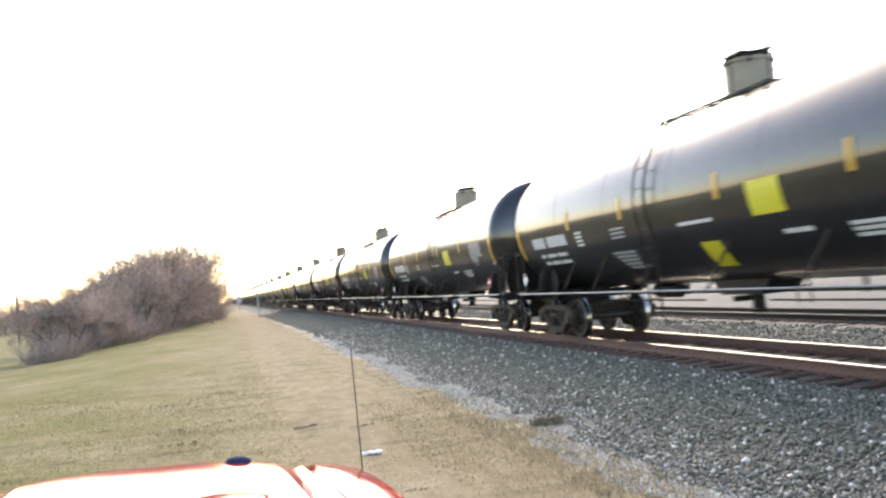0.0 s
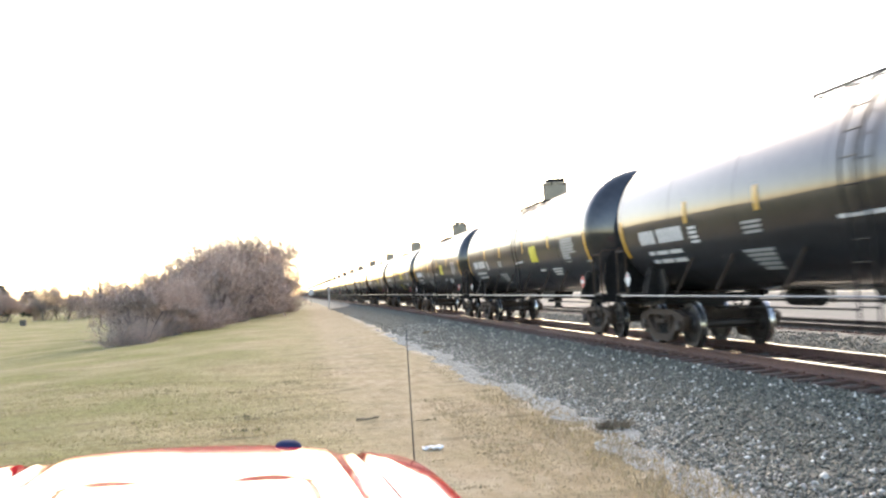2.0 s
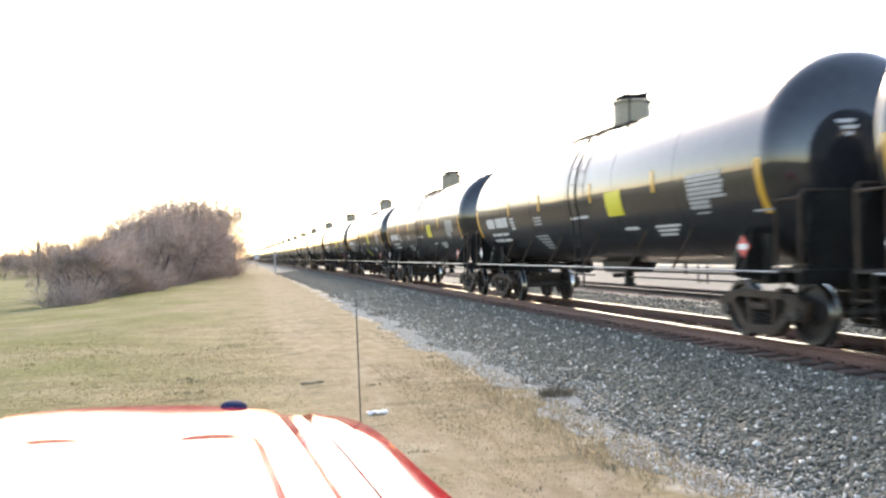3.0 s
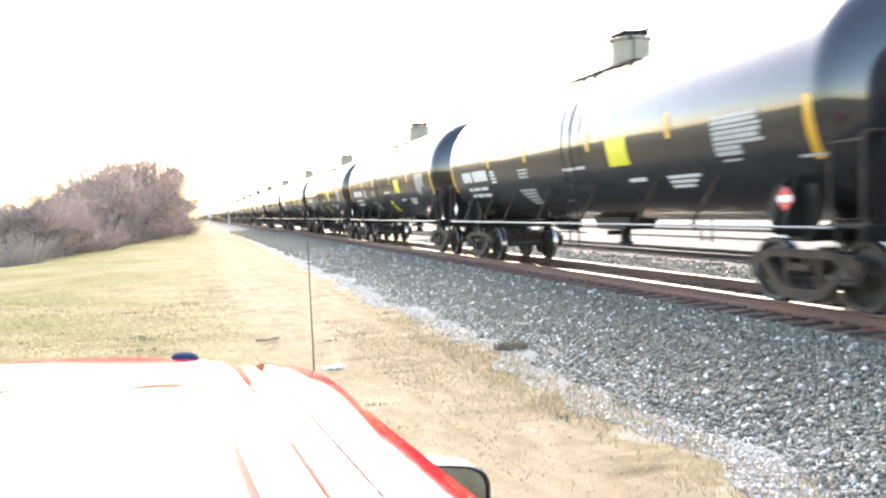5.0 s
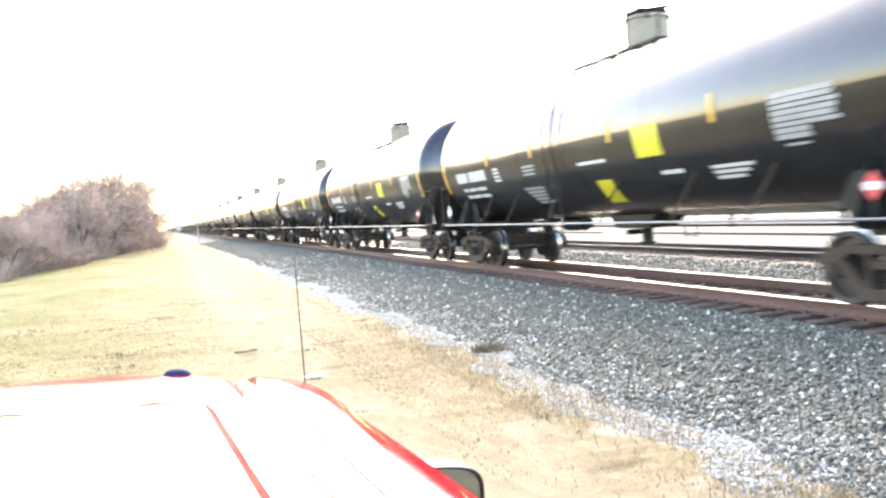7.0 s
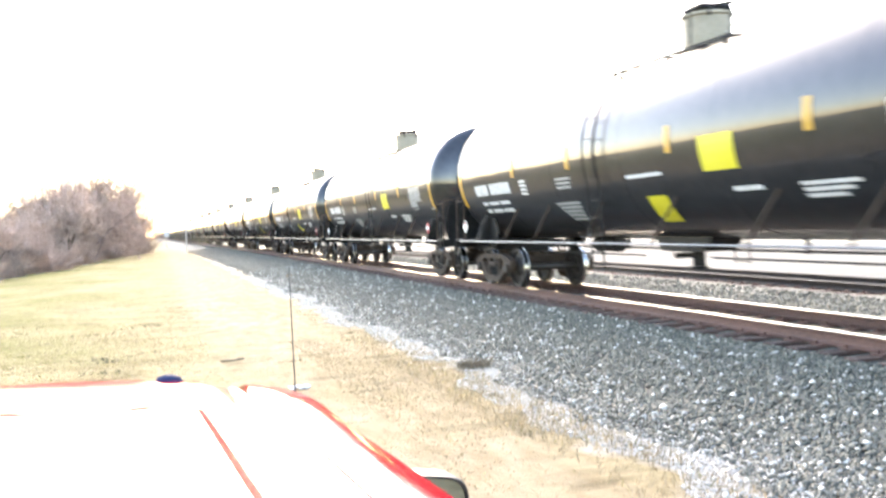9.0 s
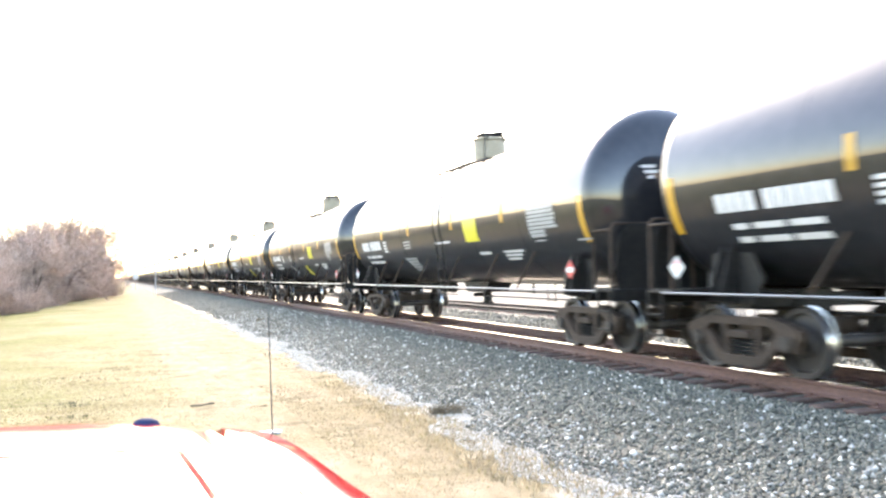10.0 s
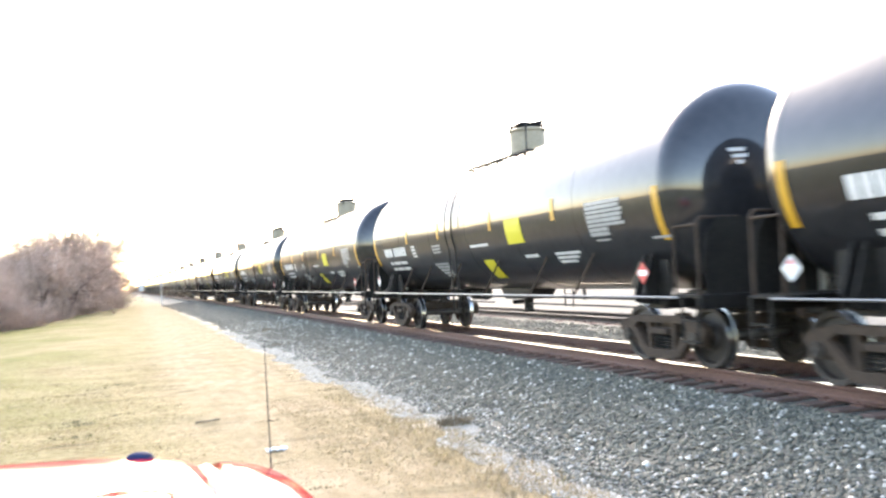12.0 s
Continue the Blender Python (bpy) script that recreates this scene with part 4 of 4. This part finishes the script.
    for s in (-1, 1):
        bm = bmesh.new()
        box(bm, (s * 0.78, 1.06, 0.98), (0.20, 0.16, 0.18), bevel=0.03)
        part("headlight", bm, MIRROR, car, "clear headlight")
        # mirror on its foot: a rounded shell with the glass set into its open back
        def oval(scale, cut=0.0):
            pts = []
            for k in range(28):
                u = 2 * math.pi * k / 28
                cx, cz = math.cos(u), math.sin(u)
                pts.append((0.128 * scale * math.copysign(abs(cx) ** 0.55, cx) - cut, 0.098 * scale * math.copysign(abs(cz) ** 0.6, cz)))
            return pts
        bm = bmesh.new()
        rings = [[bm.verts.new((s * (1.002 + px), my, 1.217 + pz - 0.10 * px)) for px, pz in oval(sc)] for my, sc in ((-0.60, 0.55), (-0.63, 0.85), (-0.68, 0.98), (-0.765, 1.0), (-0.772, 0.97), (-0.772, 0.91), (-0.758, 0.90))]
        for p, q in zip(rings, rings[1:]):
            for k in range(28):
                bm.faces.new((p[k], p[(k + 1) % 28], q[(k + 1) % 28], q[k]))
        bm.faces.new(rings[0])
        bm.faces.new(rings[-1])
        box(bm, (s * 0.955, -0.68, 1.15), (0.12, 0.07, 0.05), bevel=0.01)
        bmesh.ops.recalc_face_normals(bm, faces=bm.faces[:])
        m = part("side_mirror", bm, BLACK_PLASTIC, car, "black rounded side mirror", smooth=True)
        bm = bmesh.new()
        front, rear = ([bm.verts.new((s * (1.002 + px), my, 1.217 + pz - 0.10 * px)) for px, pz in oval(0.885)] for my in (-0.764, -0.756))
        bm.faces.new(front)
        bm.faces.new(rear)
        for k in range(28):
            bm.faces.new((front[k], front[(k + 1) % 28], rear[(k + 1) % 28], rear[k]))
        bmesh.ops.recalc_face_normals(bm, faces=bm.faces[:])
        part("mirror_glass", bm, MIRROR, m, "silvered glass")
        for y in (0.55, -2.55):
            bm = bmesh.new()
            lathe(bm, [(s * 0.79, 0.22), (s * 0.79, 0.33), (s * 0.81, 0.36), (s * 0.99, 0.36), (s * 1.01, 0.33), (s * 1.01, 0.22)], 28, "X", (0, y, 0.36))
            w = part("wheel", bm, RUBBER, car, "black tyre on the grass", smooth=True)
            bm = bmesh.new()
            lathe(bm, [(s * 0.85, 0.05), (s * 0.85, 0.215), (s * 1.015, 0.225), (s * 1.015, 0.19), (s * 0.98, 0.17), (s * 1.0, 0.05)], 20, "X", (0, y, 0.36))
            part("rim", bm, GREY_STEEL, w)
    # antenna on the fender
    bm = bmesh.new()
    lathe(bm, [(1.13, 0.008), (1.165, 0.007), (1.18, 0.005), (1.20, 0.004)], 12, "Z", (0.928, 0.74, 0.07))
    rod(bm, (0.925, 0.74, 1.24), (0.877, 0.735, 1.90), 0.0035, 6, 0.002)
    part("antenna", bm, BLACK_PLASTIC, car, "thin black whip antenna")
    # blue cap at the hood's front edge
    bm = bmesh.new()
    prof = [(-0.05, 0.064), (0.02, 0.066), (0.036, 0.055), (0.046, 0.035), (0.05, 0.01)]
    lathe(bm, prof, 20, "Z", (0.40, 1.22, 1.306))
    part("hood_deflector_cap", bm, BLUE_PLASTIC, car, "small blue rounded cap", smooth=True)
    return car


build_vehicle()

# ---------------- thickets and far trees ----------------
def prism_mesh(name, segs, mat):
    """Three-sided tapered prisms from rows of ax, ay, az, bx, by, bz, ra, rb."""
    S = np.asarray(segs)
    a, b, ra, rb = S[:, 0:3], S[:, 3:6], S[:, 6], S[:, 7]
    d = b - a
    d /= np.linalg.norm(d, axis=1, keepdims=True) + 1e-9
    ref = np.where(np.abs(d[:, 2:3]) > 0.9, np.array([[1.0, 0, 0]]), np.array([[0, 0, 1.0]]))
    u = np.cross(d, ref)
    u /= np.linalg.norm(u, axis=1, keepdims=True)
    v = np.cross(d, u)
    V = []
    for base, r in ((a, ra), (b, rb)):
        for k in range(3):
            an = 2 * math.pi * k / 3
            V.append(base + (u * math.cos(an) + v * math.sin(an)) * r[:, None])
    V = np.stack(V, 1)
    T = np.array([(0, 1, 4), (0, 4, 3), (1, 2, 5), (1, 5, 4), (2, 0, 3), (2, 3, 5)])
    T = T[None] + (np.arange(len(S)) * 6)[:, None, None]
    return mesh_from(name, V.reshape(-1, 3), T.reshape(-1, 3), [mat])


def grow(seed, height, stems, spread, depth=5, twig=0.013):
    """Bare multi-stemmed tree as two lists of segments: wood and twigs."""
    r = random.Random(seed)
    stems_wood, twigs = [], []

    def limb(p, d, length, rad, level):
        q = p
        n = 3
        for i in range(n):
            d = (d + Vector((r.gauss(0, 0.16), r.gauss(0, 0.16), r.gauss(0.03, 0.10)))).normalized()
            e = q + d * (length / n)
            r0, r1 = rad * (1 - 0.22 * i), rad * (1 - 0.22 * (i + 1))
            (stems_wood[-1] if level < 2 else twigs).append((*q, *e, max(r0, twig), max(r1, twig * 0.8)))
            q = e
            if level < depth and (i > 0 or level > 0):
                for _ in range(2 if level < 3 else 1 + (r.random() < 0.6)):
                    side = Vector((r.gauss(0, 1), r.gauss(0, 1), r.gauss(0.25, 0.7))).normalized()
                    limb(q, (d * 0.55 + side * 0.75).normalized(), length * r.uniform(0.5, 0.72), r1 * 0.55, level + 1)

    for s in range(stems):
        stems_wood.append([])
        a = r.uniform(0, 2 * math.pi)
        p = Vector((math.cos(a), math.sin(a), 0)) * r.uniform(0.1, spread * 0.35)
        d = Vector((math.cos(a) * r.uniform(0.1, 0.55), math.sin(a) * r.uniform(0.1, 0.55), 1)).normalized()
        limb(p - Vector((0, 0, 0.3)), d, height * r.uniform(0.36, 0.5), 0.05 + 0.008 * height, 0)
    return stems_wood, twigs


def tree_template(seed, height, stems, spread, label, depth=4):
    stems_wood, twigs = grow(seed, height, stems, spread, depth)
    t = tagged(new("bare_tree"), label, "tree", "bare thicket beside the field")
    for wood in stems_wood:
        tr = new("trunk", prism_mesh("trunk", wood, BARK))
        tr.parent = t
    cr = new("crown", prism_mesh("crown", twigs, TWIG))
    cr.parent = t
    tagged(cr, "tangle of fine bare brown twigs")
    return t


def bush_template(seed):
    """Dense low brush: hundreds of arching canes."""
    r = random.Random(seed)
    segs = []
    for _ in range(210):
        a, rad = r.uniform(0, 6.283), 2.3 * math.sqrt(r.random())
        p = Vector((rad * math.cos(a), rad * math.sin(a), -0.2))
        d = Vector((r.gauss(0, 0.35), r.gauss(0, 0.35), 1)).normalized()
        h = r.uniform(1.2, 3.4)
        for i in range(5):
            d = (d + Vector((r.gauss(0, 0.22), r.gauss(0, 0.22), -0.08))).normalized()
            q = p + d * h / 5
            segs.append((*p, *q, 0.02, 0.015))
            for _ in range(2):
                s = (d + Vector((r.gauss(0, 0.8), r.gauss(0, 0.8), r.gauss(0, 0.5)))).normalized()
                segs.append((*q, *(q + s * r.uniform(0.25, 0.7)), 0.012, 0.007))
            p = q
    t = tagged(new("brush"), "dense bare grey-brown brush at the foot of the trees", "bush", "bare thicket beside the field")
    c = new("cane_tangle", prism_mesh("cane_tangle", segs, TWIG))
    c.parent = t
    return t


LABEL = "bare winter tree with a fine brown twiggy crown"
TREES = [tree_template(11, 7.5, 7, 3.0, LABEL), tree_template(12, 6.5, 8, 3.0, LABEL), tree_template(13, 8.0, 6, 3.0, LABEL), tree_template(14, 5.5, 8, 3.2, LABEL)]
BRUSH = [bush_template(31), bush_template(32)]


def plant(template, x, y, scale, turn, used):
    z = float(ground_height(np.array(x), np.array(y)))
    m = pose(x, y, z - 0.05, 0, 0, turn) @ Matrix.Diagonal((scale, scale, scale, 1))
    if template.name in used:
        ob = copy_thing(template, pose(x, y, z - 0.05, 0, 0, turn))
        ob.scale = (scale, scale, scale)
    else:
        used.add(template.name)
        template.matrix_basis = m


def build_thicket():
    used = set()
    r = random.Random(5)
    # the edge of the thicket runs from near the field's foot to the far end beside the track
    n = 12
    for i in range(n):
        f = i / (n - 1)
        x, y = -9.6 + 5.7 * f, 52 + 60 * f
        h = 0.70 + 0.74 * min(1, max(0, (f - 0.30) / 0.18)) + 0.06 * f + 0.10 * math.sin(f * 23)
        plant(TREES[i % 4], x + r.uniform(-0.8, 0.8), y + r.uniform(-2, 2), h * r.uniform(0.85, 1.08), r.uniform(0, 360), used)
        if i % 3 != 1:
            continue
        plant(TREES[(i + 2) % 4], x - 4.0 + r.uniform(-1, 1), y + 5 + r.uniform(-2, 3), h * r.uniform(0.8, 1.0), r.uniform(0, 360), used)
    for i in range(11):
        f = i / 10
        x, y = -9.2 + 5.6 * f, 50 + 60 * f
        plant(BRUSH[i % 2], x + r.uniform(-0.8, 0.8), y + r.uniform(-1.5, 1.5), r.uniform(0.75, 1.15) * (0.8 + 0.5 * f), r.uniform(0, 360), used)
    # far belt of woods across the field
    for i in range(26):
        f = i / 25
        x, y = -105 + 88 * f + r.uniform(-3, 3), 215 - 40 * f + r.uniform(-8, 8)
        plant(TREES[(i * 3 + 1) % 4], x, y, r.uniform(0.95, 1.35), r.uniform(0, 360), used)


build_thicket()


def build_evergreens():
    r = random.Random(9)
    segs = []
    for _ in range(2600):
        z = r.uniform(0.6, 8.5)
        rad = (1 - abs(z - 3.6) / 6.2) * 3.0 * math.sqrt(r.random())
        a = r.uniform(0, 6.283)
        p = Vector((rad * math.cos(a), rad * math.sin(a), z))
        d = Vector((math.cos(a), math.sin(a), r.uniform(-0.5, 0.6))).normalized()
        segs.append((*p, *(p + d * r.uniform(0.4, 0.9)), 0.12, 0.03))
    first = tagged(new("evergreen_tree"), "far dark evergreen tree across the field", "tree", "far evergreens")
    tr = new("trunk", prism_mesh("trunk", [(0, 0, -0.3, 0, 0, 7.5, 0.22, 0.06)], BARK))
    cr = new("crown", prism_mesh("crown", segs, EVERGREEN))
    tr.parent = cr.parent = first
    spots = [(-96, 250), (-90, 247), (-84, 252), (-79, 246), (-103, 255), (-110, 250), (-118, 255), (-73, 251)]
    for k, (x, y) in enumerate(spots):
        s = r.uniform(0.8, 1.1)
        m = pose(x, y, -1.0, 0, 0, r.uniform(0, 360))
        ob = first if k == 0 else copy_thing(first, m)
        if k == 0:
            ob.matrix_basis = m
        ob.scale = (s * 1.2, s * 1.2, s)


build_evergreens()

# ---------------- small things beside the track ----------------
def build_posts():
    bm = bmesh.new()
    box(bm, (0, 0, 1.15), (0.14, 0.10, 2.9), bevel=0.01)
    post = tagged(new("marker_post"), "tall white wooden marker post at the grass edge", "post")
    post.location = (3.2, 103, 0.2)
    part("shaft", bm, WHITE_POST, post)
    bm = bmesh.new()
    box(bm, (0, -0.06, 2.45), (0.30, 0.03, 0.36), bevel=0.01)
    part("plate", bm, WHITE_POST, post, "small weathered white plate")
    sign = tagged(new("trackside_sign"), "small white board on a short post", "sign")
    sign.location = (1.6, 150, 0)
    bm = bmesh.new()
    box(bm, (0, 0, 2.25), (0.85, 0.04, 1.0), bevel=0.015)
    part("board", bm, WHITE_POST, sign)
    bm = bmesh.new()
    rod(bm, (0, 0.05, -0.3), (0, 0.05, 2.5), 0.04, 8)
    part("post", bm, GREY_STEEL, sign)
    pole = tagged(new("utility_pole"), "thin wooden utility pole far behind the thicket", "pole")
    pole.location = (-26, 120, -1)
    bm = bmesh.new()
    rod(bm, (0, 0, -0.3), (0, 0, 8.2), 0.14, 10, 0.09)
    part("shaft", bm, BARK, pole)
    bm = bmesh.new()
    box(bm, (0, 0, 7.6), (1.6, 0.09, 0.11))
    part("crossarm", bm, BARK, pole)
    cab = tagged(new("utility_box"), "small dark utility cabinet in the field", "cabinet")
    cab.location = (-44.5, 150, -1.0)
    bm = bmesh.new()
    box(bm, (0, 0, 0.45), (0.9, 0.6, 0.9), bevel=0.04)
    part("case", bm, BLACK_PLASTIC, cab)
    bm = bmesh.new()
    box(bm, (0, 0, 0.92), (1.0, 0.7, 0.05), bevel=0.01)
    part("lid", bm, BLACK_PLASTIC, cab)


build_posts()


def build_litter():
    bm = bmesh.new()
    r = random.Random(3)
    pts = [(0, 0, 0.03), (0.08, 0.01, 0.035), (0.17, -0.01, 0.03), (0.27, 0.015, 0.045), (0.36, 0.0, 0.05)]
    for a, b in zip(pts, pts[1:]):
        rod(bm, a, b, 0.018, 6, 0.014)
    rod(bm, pts[1], (0.14, 0.10, 0.05), 0.010, 5, 0.006)
    stick = finish("stick", bm, DEAD_WEED)
    stick.location = (0.86, 13.94, float(ground_height(np.array(1.0), np.array(13.94))) - 0.005)
    tagged(stick, "dark fallen stick lying on the mown grass", "stick")
    bm = bmesh.new()
    g = [[bm.verts.new((0.26 * (i / 6 - 0.5), 0.14 * (j / 4 - 0.5), 0.03 + r.uniform(-0.014, 0.022))) for j in range(5)] for i in range(7)]
    for i in range(6):
        for j in range(4):
            bm.faces.new((g[i][j], g[i + 1][j], g[i + 1][j + 1], g[i][j + 1]))
    ext = bmesh.ops.extrude_face_region(bm, geom=bm.faces[:])
    bmesh.ops.translate(bm, verts=[v for v in ext["geom"] if isinstance(v, bmesh.types.BMVert)], vec=(0, 0, -0.012))
    bmesh.ops.recalc_face_normals(bm, faces=bm.faces[:])
    lit = finish("litter", bm, LITTER)
    lit.location = (1.66, 11.17, float(ground_height(np.array(1.66), np.array(11.17))))
    tagged(lit, "crumpled white scrap of litter on the grass", "litter")
    segs = []
    for _ in range(260):
        a, rad = r.uniform(0, 6.283), 0.16 * math.sqrt(r.random())
        p = Vector((rad * 1.5 * math.cos(a), rad * math.sin(a), 0))
        q = p + Vector((r.gauss(0, 0.06), r.gauss(0, 0.06), r.uniform(0.03, 0.13)))
        segs.append((*p, *q, 0.006, 0.003))
    weed = new("weed_clump", prism_mesh("weed_clump", segs, DEAD_WEED))
    weed.location = (4.2, 11.57, 0.015)
    tagged(weed, "low dark dead weed clump at the ballast edge", "weed")
    for k, (x, y, s) in enumerate(((4.5, 29.0, 0.8), (5.3, 37.0, 0.9))):
        ob = copy_thing(weed, pose(x, y, float(ballast_height(x)), 0, 0, 70 * k))
        ob.scale = (s, s, s)


build_litter()

# ---------------- tracks and train ----------------
build_track(TRACK_X, "main railway track with polished rails on wooden ties", True, -6.0, 84.0)
build_track(TRACK2_X, "second railway track with dull rails on wooden ties", False, 4.0, 64.0)

SPEED, PITCH, FIRST_Y = 10.1146, 18.1224, 20.951 - HALF + 0.10
CARS = {(v, near): build_car(v, near) for v in "AB" for near in (True, False)}
PLAIN = {1, 2, 3, 6, 9, 10, 14, 17, 18, 23, 27, 31, 32, 38}
LAST = 48


def couple_train():
    """All the cars, coupled in order, before any of them moves."""
    cars, placed = [], set()
    for k in range(-2, LAST):
        src = CARS["B" if k in PLAIN else "A", k <= 11]
        cars.append((k, copy_thing(src, Matrix()) if src.name in placed else src))
        placed.add(src.name)
    return cars


TRAIN = couple_train()


def motions():
    for k, car in TRAIN:
        y = FIRST_Y + PITCH * k
        sway = 0.006 * math.sin(k * 1.7)
        rows = []
        for i in range(25):
            yy = y - SPEED * i / 2
            rows.append((i / 2, pose(TRACK_X + bend(yy), yy, RAIL_TOP, 0, sway * 20, bend_turn(yy))))
        walk(car, rows)
        if k <= 12:
            for ob in car.children_recursive:
                if ob.name.split(".")[0] == "wheelset":
                    p = ob.location.copy()
                    start = random.uniform(0, 360)
                    w = math.degrees(SPEED / 0.457)
                    walk(ob, [(i / 15, pose(p.x, p.y, p.z, start + w * i / 15)) for i in range(181)])


motions()
